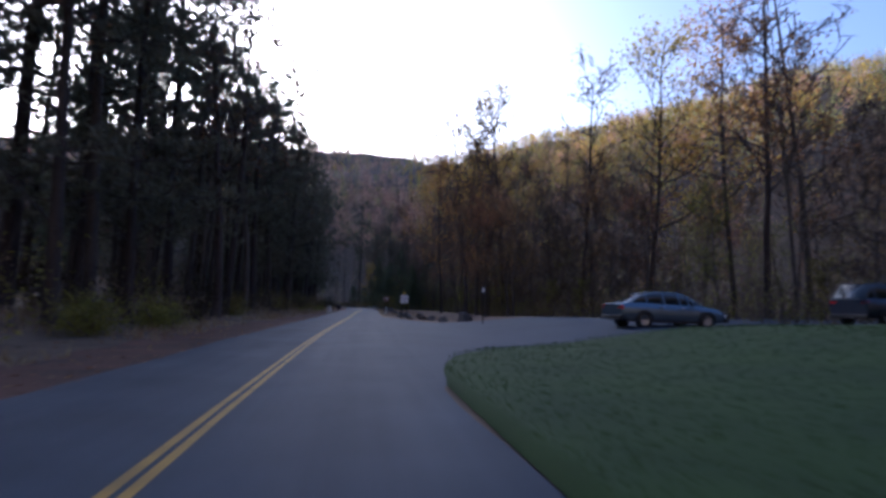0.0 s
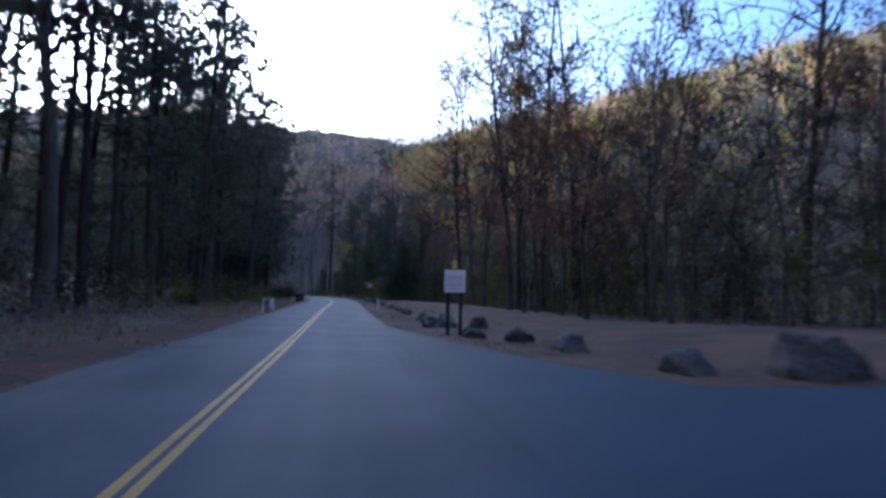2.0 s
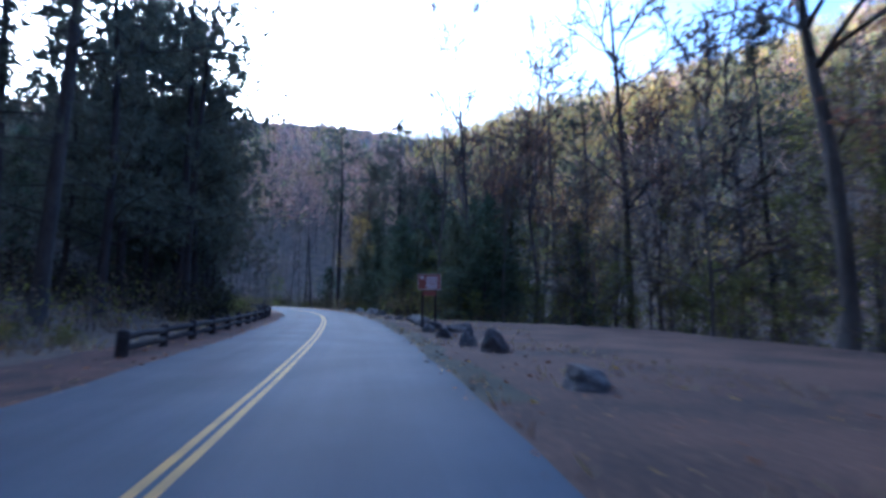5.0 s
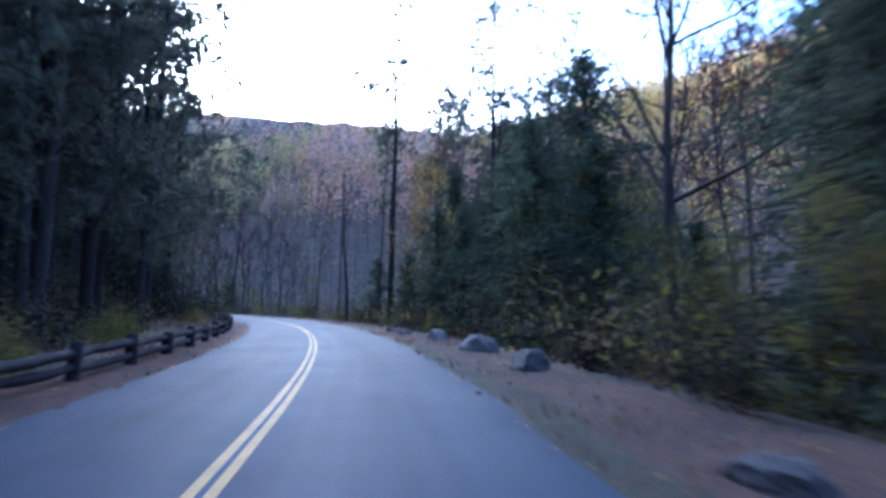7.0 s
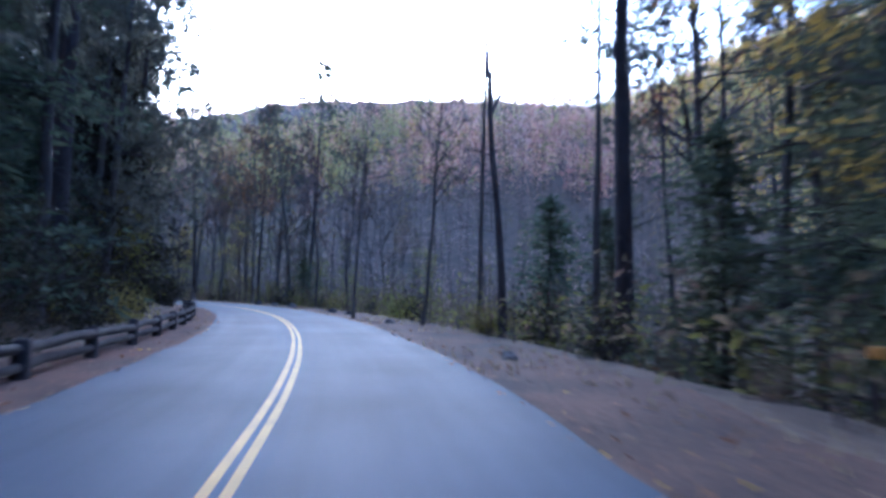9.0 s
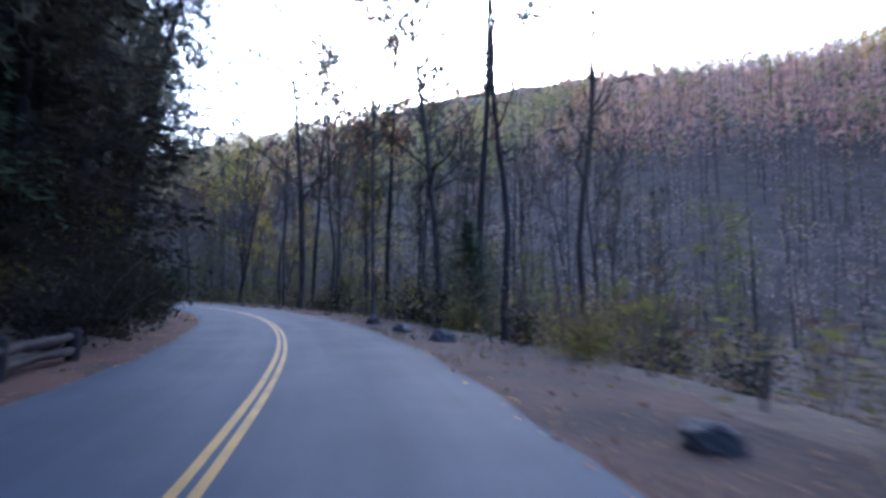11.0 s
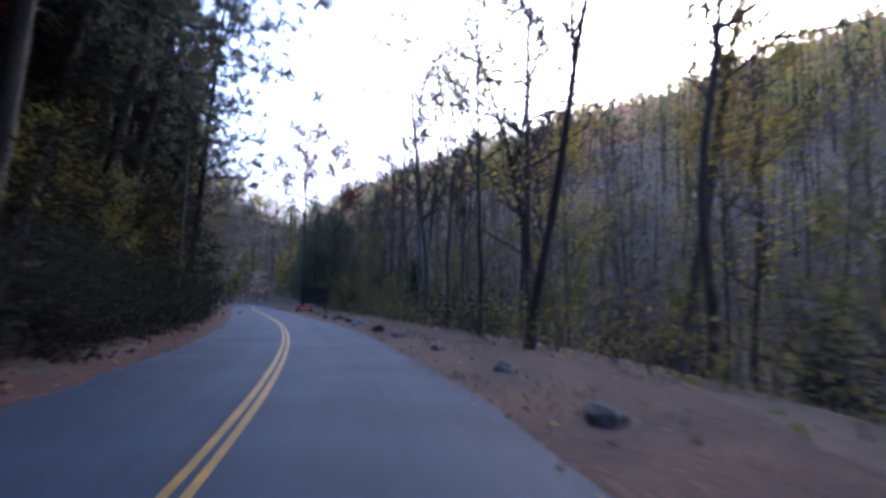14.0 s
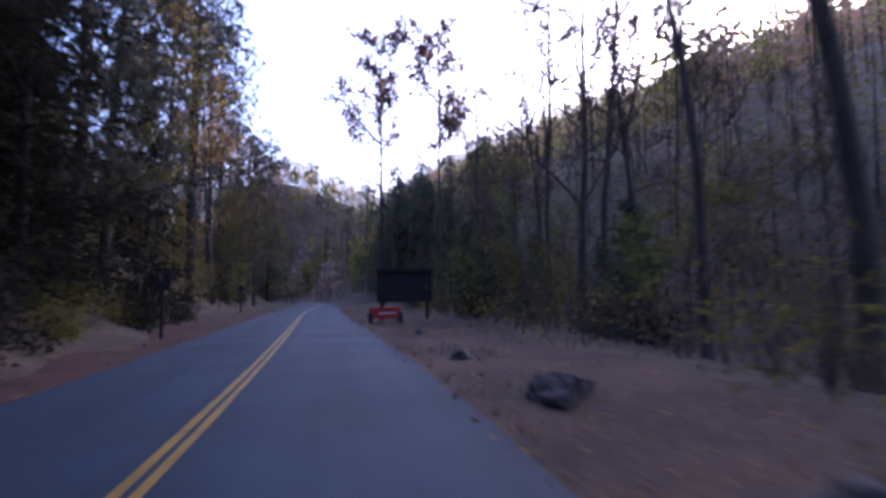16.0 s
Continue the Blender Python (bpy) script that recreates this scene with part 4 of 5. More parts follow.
# shrubs
TAKEN.clear()
scatter(110, (180, 252), (-5.9, -4.4), [("rhodo", 3), ("rhodo_b", 2), ("brush", 1)], 0.8, size=(0.6, 1.1), tries=40)
scatter(46, (108, 168), (-8.6, -5.6), [("brush", 4), ("yellow_bush", 1.5), ("rhodo", 1.5)], 1.3, size=(0.6, 1.1), tries=40)
scatter(44, (250, 276), (-9.2, -6.0), [("brush", 3), ("yellow_bush", 3), ("rhodo", 2)], 1.0, size=(0.45, 0.8), tries=40)
scatter(22, (240, 254), (-6.9, -5.0), [("rhodo", 3), ("rhodo_b", 1)], 0.8, size=(0.5, 0.85), tries=40)
scatter(30, (232, 268), (-9.5, -6.6), [("rhodo_b", 4), ("under", 2), ("yellow_bush", 1)], 1.3, size=(0.7, 1.1), tries=40)
scatter(34, (230, 264), (-7.6, -5.4), [("yellow_bush", 2), ("brush", 3), ("rhodo", 2)], 0.9, size=(0.5, 0.95), tries=40)
scatter(80, (150, 262), (-9.5, -6.2), [("rhodo", 3), ("rhodo_b", 4), ("brush", 1.5), ("under", 1), ("yellow_bush", 0.8)], 1.3, size=(0.8, 1.5), tries=40)
scatter(34, (256, 310), (-13, -8.2), [("rhodo", 3), ("yellow_bush", 3), ("gold_bush", 2)], 1.6, tries=30)
scatter(60, (20, 160), (-22, -8.0), [("rhodo", 2), ("rhodo_b", 3), ("brush", 3), ("yellow_bush", 1)], 2.0)
scatter(50, (-10, 112), (22, 45), [("brush", 4), ("rhodo_b", 3), ("under", 1)], 2.4)
scatter(70, (114, 206), (6.4, 18), [("brush", 4), ("rhodo", 3), ("yellow_bush", 3), ("rhodo_b", 1), ("gold_bush", 0.6)], 1.7, power=1.6, size=(0.5, 1.0))
scatter(40, (206, 300), (8.5, 22), [("brush", 4), ("rhodo", 2), ("yellow_bush", 2), ("rhodo_b", 1), ("gold_bush", 0.6)], 2.0)


def far_woods():
    """Wooded ridges: thousands of small trees with thin trunks and loose crowns. Haze is put into the crown colours."""
    rng = np.random.RandomState(5)
    b = Build()
    want, got = 9800, 0
    for _ in range(60):
        if got >= want:
            break
        n = 3000
        near = got < 3300
        flank = got >= want - 1900
        if flank:           # the sunlit ridge, its glow put into leaf colour
            x, y = rng.uniform(50, 380, n), rng.uniform(130, 520, n)
        elif near:          # the slope across the creek
            x, y = rng.uniform(-330, 150, n), rng.uniform(150, 420, n)
        else:
            r = 150 + 480 * rng.rand(n) ** 0.8
            a = rng.uniform(-1.4, 1.6, n)
            x, y = -20 - r * np.sin(a), 130 + r * np.cos(a)
        z = terrain(x, y)
        s, l = along(x, y)
        ok = ((l > (24 if near else 44)) | (l < -34) | (s > 345)) & (z > -3)
        if near:
            ok &= (y > 200) & (y < 385)
        near = near or flank
        x, y, z = x[ok], y[ok], z[ok]
        for k in range(min(len(x), 900)):
            h = rng.uniform(9, 17) if y[k] > 250 or x[k] > 40 else rng.uniform(5, 11)
            u = waves(x[k] * 2.3, y[k] * 2.3)
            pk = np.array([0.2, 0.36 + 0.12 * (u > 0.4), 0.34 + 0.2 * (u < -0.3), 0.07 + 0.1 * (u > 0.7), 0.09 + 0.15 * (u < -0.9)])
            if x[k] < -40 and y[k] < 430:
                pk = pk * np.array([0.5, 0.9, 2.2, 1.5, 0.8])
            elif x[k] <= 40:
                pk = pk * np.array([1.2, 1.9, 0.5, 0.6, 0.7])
            # Extra gold crowns paint the low sun onto this ridge.
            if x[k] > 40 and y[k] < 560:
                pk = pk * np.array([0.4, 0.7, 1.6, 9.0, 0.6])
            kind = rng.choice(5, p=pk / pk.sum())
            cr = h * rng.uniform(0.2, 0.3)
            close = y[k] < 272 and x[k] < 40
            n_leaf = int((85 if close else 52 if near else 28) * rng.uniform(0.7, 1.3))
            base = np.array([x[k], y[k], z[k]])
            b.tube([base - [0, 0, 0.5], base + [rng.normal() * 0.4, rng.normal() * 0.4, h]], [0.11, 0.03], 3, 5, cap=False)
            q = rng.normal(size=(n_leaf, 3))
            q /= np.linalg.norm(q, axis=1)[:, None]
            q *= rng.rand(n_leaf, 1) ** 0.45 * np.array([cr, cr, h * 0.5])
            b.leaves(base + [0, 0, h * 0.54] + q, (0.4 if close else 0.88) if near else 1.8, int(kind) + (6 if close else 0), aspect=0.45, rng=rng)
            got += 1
    ob = part("far_woods", b, [M_HAZE_GREY, M_HAZE_TAN, M_HAZE_OLIVE, M_LIT_HAZE_GOLD, M_FAR_PINE, M_BARK, M_HAZE_NEAR, M_HAZE_NEAR, M_OLIVE, M_GOLD, M_HEMLOCK])
    tagged(ob, "autumn woods of bare, tan and olive trees covering the ridges, paled for haze", "woods", kind="stuff")


far_woods()


def underbrush():
    """Thickets between the trees: twiggy brown, olive and evergreen growth from knee to head height and more."""
    rng = np.random.RandomState(6)
    b = Build()
    n = 4600
    s = rng.uniform(-10, 320, n)
    right = rng.rand(n) < 0.68
    edge = np.interp(s, [0, 40, 100, 116, 150, 180, 205, 226, 320], [30, 17, 15.5, 6.3, 6.0, 5.6, 5.6, 7.6, 8.5])
    l = np.where(right, edge + 30 * rng.rand(n) ** 1.5, -8.2 - 22 * rng.rand(n) ** 1.5)
    p = at(s, l)
    z = terrain(p[:, 0], p[:, 1])
    tone = waves(p[:, 0] * 4, p[:, 1] * 4)
    for k in range(n):
        deep = (l[k] - edge[k]) / 30 if right[k] else (-l[k] - 8.2) / 22
        h = rng.uniform(0.7, 2.0) + 2.4 * rng.rand() * min(1.0, 0.35 + 2 * deep)
        c = np.array([p[k, 0], p[k, 1], z[k]])
        m = int(16 + 9 * h)
        q = rng.normal(size=(m, 3)) * np.array([0.55 + 0.12 * h, 0.55 + 0.12 * h, h * 0.28]) + np.array([0, 0, h * 0.5])
        q[:, 2] = np.maximum(q[:, 2], 0.05)
        kind = 0 if rng.rand() < 0.45 else (3 if tone[k] + 0.4 * rng.normal() > (-0.9 if right[k] else 0.1) else 1)
        b.leaves(c + q, 0.21, kind, aspect=0.45, rng=rng)
        for _ in range(2):
            e = c + rng.normal(size=3) * np.array([0.5, 0.5, 0]) + [0, 0, h * 1.2]
            b.tube([c - [0, 0, 0.1], e], [0.022, 0.007], 3, 2, cap=False)
    tagged(part("underbrush", b, [M_BRUSH, M_RHODO, M_TWIG, M_OLIVE]), "tangled brown and olive undergrowth of the wood's edge", "underbrush", kind="stuff")


underbrush()


# ---- junction at the start: side road, lawn island ----
FAR_EDGE = ([2.6, 3.6, 5.2, 6.6, 9.6, 14.6, 25, 70], [52, 47, 40.5, 37.8, 36.2, 34.8, 35.5, 45])
NEAR_EDGE = ([2.6, 3.05, 3.3, 3.7, 4.4, 5.3, 7, 9, 14, 20, 40, 70], [7.5, 8.8, 10.8, 12.6, 14.2, 15.4, 16.4, 17.0, 17.8, 18.3, 20.5, 25])


def patch(name, mat, label, category, l_axis, low, high, lift, rows, mound=0.0, skirt=0.0):
    """A sheet over the ground between two edges given for each offset from the road."""
    l_axis = np.asarray(l_axis, float)
    t = np.linspace(0, 1, rows)
    s = low(l_axis)[:, None] + (high(l_axis) - low(l_axis))[:, None] * t
    p = at(s.ravel(), np.repeat(l_axis, rows), 0.0)
    z = terrain(p[:, 0], p[:, 1]) + lift
    edge = np.minimum(np.minimum(high(l_axis)[:, None] - s, s - low(l_axis)[:, None]), (l_axis - l_axis[0])[:, None])
    z = z + (mound * smooth_step(0, 4, edge)).ravel()
    if skirt:
        z = np.where(edge.ravel() < 1e-6, z - skirt, z)
    p[:, 2] = z
    i, j = np.meshgrid(np.arange(len(l_axis) - 1), np.arange(rows - 1), indexing="ij")
    q = np.stack([i * rows + j, (i + 1) * rows + j, (i + 1) * rows + j + 1, i * rows + j + 1], -1).reshape(-1, 4)
    return tagged(part(name, Build().add(p, q), mat, smooth=True), label, category, kind="structure")


near_edge = lambda l: np.interp(l, *NEAR_EDGE)
far_edge = lambda l: np.interp(l, *FAR_EDGE)
patch("side_road", M_ASPHALT, "asphalt side road joining the main road", "road", np.concatenate([np.linspace(2.6, 12, 24), np.linspace(12.5, 70, 30)]), near_edge, far_edge, 0.05, 14)
patch("lawn", M_LAWN, "mown green grass island between the two roads", "lawn", np.concatenate([np.linspace(3.05, 4.4, 12), np.linspace(4.6, 12, 22), np.linspace(12.5, 70, 30)]), lambda l: np.full(len(l), -60.0), lambda l: near_edge(l) + 0.35, 0.16, 60, mound=0.16, skirt=0.14)
patch("meadow", M_DRYGRASS, "flat dry brown meadow beside the road", "meadow", np.concatenate([np.linspace(2.7, 10, 26), np.linspace(10.5, 24, 20)]), lambda l: far_edge(l) - 0.2, lambda l: np.interp(l, [2.7, 14, 24], [112, 112, 100]), 0.048, 70)


def blades(name, label, mat, count, s_range, l_range, height, lift, keep=None, seed=3):
    rng = np.random.RandomState(seed)
    s, l = rng.uniform(*s_range, count), l_range[0] + (l_range[1] - l_range[0]) * rng.rand(count) ** 1.2
    if keep is not None:
        m = keep(s, l)
        s, l = s[m], l[m]
    p = at(s, l, 0.0)
    p[:, 2] = terrain(p[:, 0], p[:, 1]) + (lift(s, l) if callable(lift) else lift)
    n = len(p)
    a = rng.uniform(0, 2 * np.pi, n)
    h = height * rng.uniform(0.5, 1.4, n)
    side = np.stack([np.cos(a), np.sin(a), 0 * a], 1) * 0.018 * (height / 0.12) ** 0.5
    tip = np.stack([rng.normal(size=n) * 0.35 * h, rng.normal(size=n) * 0.35 * h, h], 1)
    v = np.stack([p - side, p + side, p + tip], 1)
    b = Build().add(v.reshape(-1, 3), np.arange(3 * n).reshape(-1, 3))
    return tagged(part(name, b, mat), label, "grass", kind="stuff")


blades("lawn_grass", "short green grass blades of the lawn", M_BLADE, 16000, (-2, 19), (3.2, 16), 0.05, lambda s, l: 0.15 + 0.16 * smooth_step(0, 4, np.minimum(near_edge(l) + 0.35 - s, l - 3.05)), lambda s, l: s < near_edge(l))
blades("verge_grass", "tufts of dead straw grass on the verge", M_STRAW, 20000, (42, 300), (3.0, 8.5), 0.13, 0.03, lambda s, l: (s > far_edge(l) + 0.6) & (np.sin(s * 0.9) + np.sin(s * 0.37 + l) + 0.6 * np.sin(l * 3) > 0.1))
blades("bank_grass", "dead grass and weeds along the bank", M_STRAW, 14000, (-5, 150), (-12, -4.4), 0.28, 0.03, lambda s, l: np.sin(s * 0.7) + np.sin(s * 0.31 + l) > -0.2, seed=4)


def leaf_litter():
    """Fallen leaves lying on verge, shoulder and road edge."""
    rng = np.random.RandomState(9)
    n = 26000
    s = rng.uniform(0, 290, n)
    right = rng.rand(n) < 0.5
    l = np.where(right, 2.75 + 5.5 * rng.rand(n) ** 1.2, -2.55 - 4.5 * rng.rand(n) ** 1.2)
    keep = ~(right & (s < far_edge(np.abs(l)) + 0.3))
    p = at(s[keep], l[keep], 0.0)
    p[:, 2] = terrain(p[:, 0], p[:, 1]) + 0.075
    b = Build()
    kind = rng.choice(3, len(p), p=[0.5, 0.38, 0.12])
    for k in range(3):
        b.leaves(p[kind == k], 0.085, k, aspect=0.7, flat=0.93, rng=rng)
    tagged(part("fallen_leaves", b, [M_RUSSET, M_BRUSH, M_GOLD]), "fallen russet and brown leaves along the road edges", "leaves", kind="stuff")


leaf_litter()


# ---- boulders along the verge: along, offset, length, width, height ----
def boulder(s, l, length, width, height, seed, pale=False):
    """A weathered block: a squared-off lump with a few broken faces, worn edges and a sunken base."""
    bm = bmesh.new()
    rng = np.random.RandomState(seed * 13)
    bmesh.ops.create_icosphere(bm, subdivisions=3, radius=1.0)
    cuts = rng.normal(size=(11, 3)) * np.array([1, 1, 0.8])
    cuts[:, 2] = np.abs(cuts[:, 2])
    cuts /= np.linalg.norm(cuts, axis=1)[:, None]
    depth = rng.uniform(0.62, 0.88, 11)
    off = Vector((seed * 3.7, seed * 1.3, seed * 0.7))
    for v in bm.verts:
        d = np.array(v.co)
        d /= (np.abs(d) ** 3.2).sum() ** (1 / 3.2)
        for c, w in zip(cuts, depth):
            over = d @ c - w
            if over > 0:
                d = d - 0.96 * over * c
        q = Vector(d * np.array([length / 2, width / 2, height * 0.8]))
        n = noise.noise(q * 2.2 + off) * 0.07 + noise.noise(q * 7 + off) * 0.05 + noise.noise(q * 16 + off) * 0.022
        q += q.normalized() * n * (0.5 + 0.5 * min(length, 1.6))
        q.z = max(q.z + height * 0.2, -0.15)
        v.co = q
    me = bpy.data.meshes.new("boulder")
    bm.to_mesh(me)
    bm.free()
    me.materials.append(M_ROCK_PALE if pale else M_ROCK)
    x, y = at(s, l)[:2]
    ob = new("boulder", me)
    tagged(ob, "pale grey roadside boulder on the verge" if pale else ("large dark weathered boulder set along the verge" if length > 1.05 else "weathered dark grey boulder set along the verge"), "boulder", "boulders along the verge")
    ob.matrix_basis = pose(x, y, float(terrain(x, y)[0]) + 0.04, 0, 0, math.degrees(heading(s)) + 90 + (seed * 47) % 50 - 25)


BOULDERS = [
    (50.3, 6.3, 0.9, 0.7, 0.6), (45.0, 6.1, 0.9, 0.7, 0.5), (42.6, 6.6, 1.25, 0.8, 0.5), (39.0, 7.1, 1.3, 0.8, 0.5), (37.8, 8.5, 1.5, 1.0, 0.72), (46.2, 5.1, 1.1, 0.6, 0.35), (50.8, 4.5, 0.9, 0.6, 0.3),
    (55.6, 5.0, 0.85, 0.75, 0.5), (53.2, 4.95, 1.3, 0.7, 0.42), (51.1, 5.2, 1.6, 0.9, 0.5), (72, 5.0, 0.9, 0.6, 0.4), (79, 4.8, 0.8, 0.6, 0.4), (85, 4.7, 1.0, 0.7, 0.45),
    (90.5, 4.8, 0.95, 0.8, 0.6), (92.4, 4.5, 0.75, 0.6, 0.45), (95.5, 4.4, 0.95, 0.6, 0.35), (98.4, 4.3, 0.6, 0.5, 0.42), (98.3, 5.4, 1.5, 0.9, 0.46), (100.6, 4.9, 0.7, 0.55, 0.42),
    (103.0, 4.6, 0.9, 0.5, 0.22), (106.3, 5.2, 1.9, 1.0, 0.55), (109.4, 5.3, 1.0, 0.7, 0.42), (110.6, 4.7, 0.9, 0.6, 0.36), (112.1, 4.2, 0.9, 0.6, 0.3), (119.6, 4.7, 1.4, 0.9, 0.4), (124.2, 5.0, 2.2, 1.2, 0.5), (129.3, 4.9, 1.9, 1.1, 0.42),
    (133.0, 4.4, 1.2, 0.7, 0.34), (136.0, 4.3, 0.6, 0.5, 0.24), (140.2, 5.6, 0.8, 0.5, 0.2), (148.5, 4.2, 0.6, 0.4, 0.16), (160, 4.1, 0.7, 0.5, 0.2), (168.0, 4.2, 0.8, 0.6, 0.3), (171, 4.1, 0.7, 0.5, 0.25),
    (180.5, 4.1, 0.9, 0.6, 0.34), (184.0, 3.9, 1.0, 0.6, 0.26), (188.0, 3.9, 0.8, 0.6, 0.36), (196.5, 3.9, 0.6, 0.4, 0.14), (204.0, 4.0, 0.6, 0.45, 0.2), (208.5, 4.4, 1.0, 0.6, 0.28),
    (211.5, 4.2, 0.9, 0.5, 0.22), (216.0, 4.0, 0.9, 0.5, 0.26), (220.2, 4.3, 0.6, 0.45, 0.22), (224.8, 4.1, 0.6, 0.4, 0.2), (229.7, 4.0, 0.7, 0.5, 0.25), (233.8, 4.0, 0.9, 0.6, 0.32), (239.3, 4.2, 1.8, 0.9, 0.42),
    (243.0, 4.2, 0.9, 0.5, 0.26), (247.0, 4.2, 1.7, 1.0, 0.4), (251.2, 4.0, 0.6, 0.45, 0.24), (258.5, 4.5, 0.5, 0.4, 0.16),
]
for k, row in enumerate(BOULDERS):
    boulder(*row, seed=k + 1, pale=row[0] in (124.2, 129.3, 133.0, 184.0, 211.5, 220.2, 229.7, 239.3))


def log(s, l, length, radius, turn):
    rng = np.random.RandomState(int(s))
    ob = thing("fallen_log", "weathered grey log lying along the verge", "log")
    b = Build()
    p = bend((-length / 2, 0, 0), (1, 0, 0), length, 8, 0.03, rng)
    p[:, 2] = radius * 0.8
    b.tube(p, radius * (1 - 0.25 * np.linspace(0, 1, 9)) * (1 + 0.08 * rng.normal(size=9)), 9)
    stub = Build().tube(bend(p[5], (0.3, 0.6, 0.8), 0.35, 3, 0.1, rng), [0.05, 0.045, 0.04, 0.03], 5)
    part("log", b, M_BARK, ob, smooth=True)
    part("stub", stub, M_BARK, ob)
    x, y = at(s, l)[:2]
    ob.matrix_basis = pose(x, y, float(terrain(x, y)[0]) + 0.06, 0, 0, math.degrees(heading(s)) + 90 + turn)


log(62.0, 4.9, 2.4, 0.16, 8)
log(66.5, 5.2, 1.6, 0.13, 15)


# ---- timber guard fence on the inner side ----
def guard_fence():
    ob = thing("guard_fence", "dark weathered timber guard fence of posts and log rails", "fence")
    sp = np.arange(89.8, 180.0, 2.6)
    ox, oy = at(sp[0], -3.7)[:2]
    ob.matrix_basis = pose(ox, oy, 0)
    rng = np.random.RandomState(31)
    for k, s in enumerate(sp):
        x, y = at(s, -3.7)[:2]
        h = 0.6 + rng.uniform(-0.06, 0.05)
        r = 0.12 + rng.uniform(-0.015, 0.015)
        b = Build().tube([(0, 0, -0.2), (0, 0, 0.1), (0, 0, h - 0.04), (0, 0, h)], [r * 1.04, r, r * 0.97, r * 0.75], 9)
        p = part("post", b, M_TIMBER, ob)
        p.matrix_basis = pose(x - ox, y - oy, 0, rng.uniform(-3, 3), rng.uniform(-3, 3), math.degrees(heading(s)))
        if k + 1 < len(sp):
            x2, y2 = at(sp[k + 1], -3.7)[:2]
            ln = math.hypot(x2 - x, y2 - y)
            for z, th in ((0.43, 0.085), (0.18, 0.075)):
                line = np.stack([rng.normal(size=5) * 0.012, np.linspace(-0.5, 0.5, 5) * (ln - 0.14), rng.normal(size=5) * 0.012], 1)
                r = part("rail", Build().tube(line, th * (1 + 0.08 * rng.normal(size=5)), 8), M_TIMBER, ob)
                r.matrix_basis = pose((x + x2) / 2 - ox, (y + y2) / 2 - oy, z + rng.uniform(-0.02, 0.02), rng.uniform(-0.8, 0.8), 0, math.degrees(math.atan2(-(x2 - x), y2 - y)))


guard_fence()


def bevel_box(size, r=0.01, seg=2):
    bm = bmesh.new()
    bmesh.ops.create_cube(bm, size=1.0)
    for v in bm.verts:
        v.co = Vector((v.co.x * size[0], v.co.y * size[1], v.co.z * size[2]))
    bmesh.ops.bevel(bm, geom=bm.edges[:], offset=r, segments=seg, profile=0.5, affect="EDGES")
    return bm


def piece(name, size, mat, parent, place, turn=(0, 0, 0), r=0.008, label=""):
    """A bevelled slab under a thing."""
    bm = bevel_box(size, min(r, min(size) * 0.3))
    me = bpy.data.meshes.new(name)
    bm.to_mesh(me)
    bm.free()
    me.materials.append(mat)
    ob = new(name, me)
    ob.parent = parent
    ob.matrix_basis = pose(*place, *turn)
    return tagged(ob, label)


# white notice sign with a yellow tag
sign = thing("notice_sign", "square white notice board on two dark wooden posts", "sign")
sx, sy = 5.95, 46.7
sign.matrix_basis = pose(sx, sy, float(terrain(sx, sy)[0]) + 0.03, 0, 0, -4)
for px in (-0.2, 0.2):
    piece("post", (0.09, 0.09, 2.0), M_TIMBER, sign, (px, 0.06, 1.0))
board = piece("board", (0.66, 0.025, 0.70), M_PANEL, sign, (0, 0, 1.69))
for z, w in ((0.14, 0.46), (0.06, 0.5), (-0.06, 0.42), (-0.14, 0.5), (-0.22, 0.36)):
    piece("printed_line", (w, 0.006, 0.022), M_INK, board, (0, -0.0145, z), r=0.001)
piece("tag", (0.14, 0.02, 0.26), M_YELLOWTAG, sign, (-0.02, 0, 2.2), label="small yellow plastic tag")

# red-brown park sign
sign = thing("park_sign", "red-brown park sign board with white lettering bars on two posts", "sign")
sx, sy = 7.75, 101.6
sign.matrix_basis = pose(sx, sy, float(terrain(sx, sy)[0]) + 0.03, 0, 0, 0)
for px in (-0.3, 0.3):
    piece("post", (0.1, 0.1, 2.4), M_TIMBER, sign, (px, 0.07, 1.2))
board = piece("board", (1.08, 0.035, 0.72), M_BROWNSIGN, sign, (0, 0, 2.12))
for z, x, w, h in ((0.345, 0, 1.06, 0.012), (-0.345, 0, 1.06, 0.012)):
    piece("border", (w, 0.006, h), M_PANEL, board, (x, -0.02, z), r=0.001)
for x in (-0.53, 0.53):
    piece("border", (0.012, 0.006, 0.70), M_PANEL, board, (x, -0.02, 0), r=0.001)
for z, w in ((0.2, 0.56), (0.08, 0.6), (-0.04, 0.5), (-0.16, 0.62), (-0.27, 0.48)):
    piece("lettering_bar", (w, 0.006, 0.045), M_PANEL, board, (0.12, -0.02, z), r=0.001)
ar = Build()
ar.add([[-0.40, -0.021, 0.26], [-0.30, -0.021, 0.26], [-0.28, -0.021, 0.19], [-0.35, -0.021, 0.10], [-0.42, -0.021, 0.19]], [[0, 4, 3, 2, 1]])
ar.add([[-0.40, -0.018, 0.26], [-0.30, -0.018, 0.26], [-0.28, -0.018, 0.19], [-0.35, -0.018, 0.10], [-0.42, -0.018, 0.19]], [[0, 1, 2, 3, 4]])
part("emblem", ar, M_PANEL, board)
piece("lower_plank", (0.62, 0.03, 0.24), M_BROWNSIGN, sign, (0.0, 0, 1.6), label="narrow dark red plank below the board")

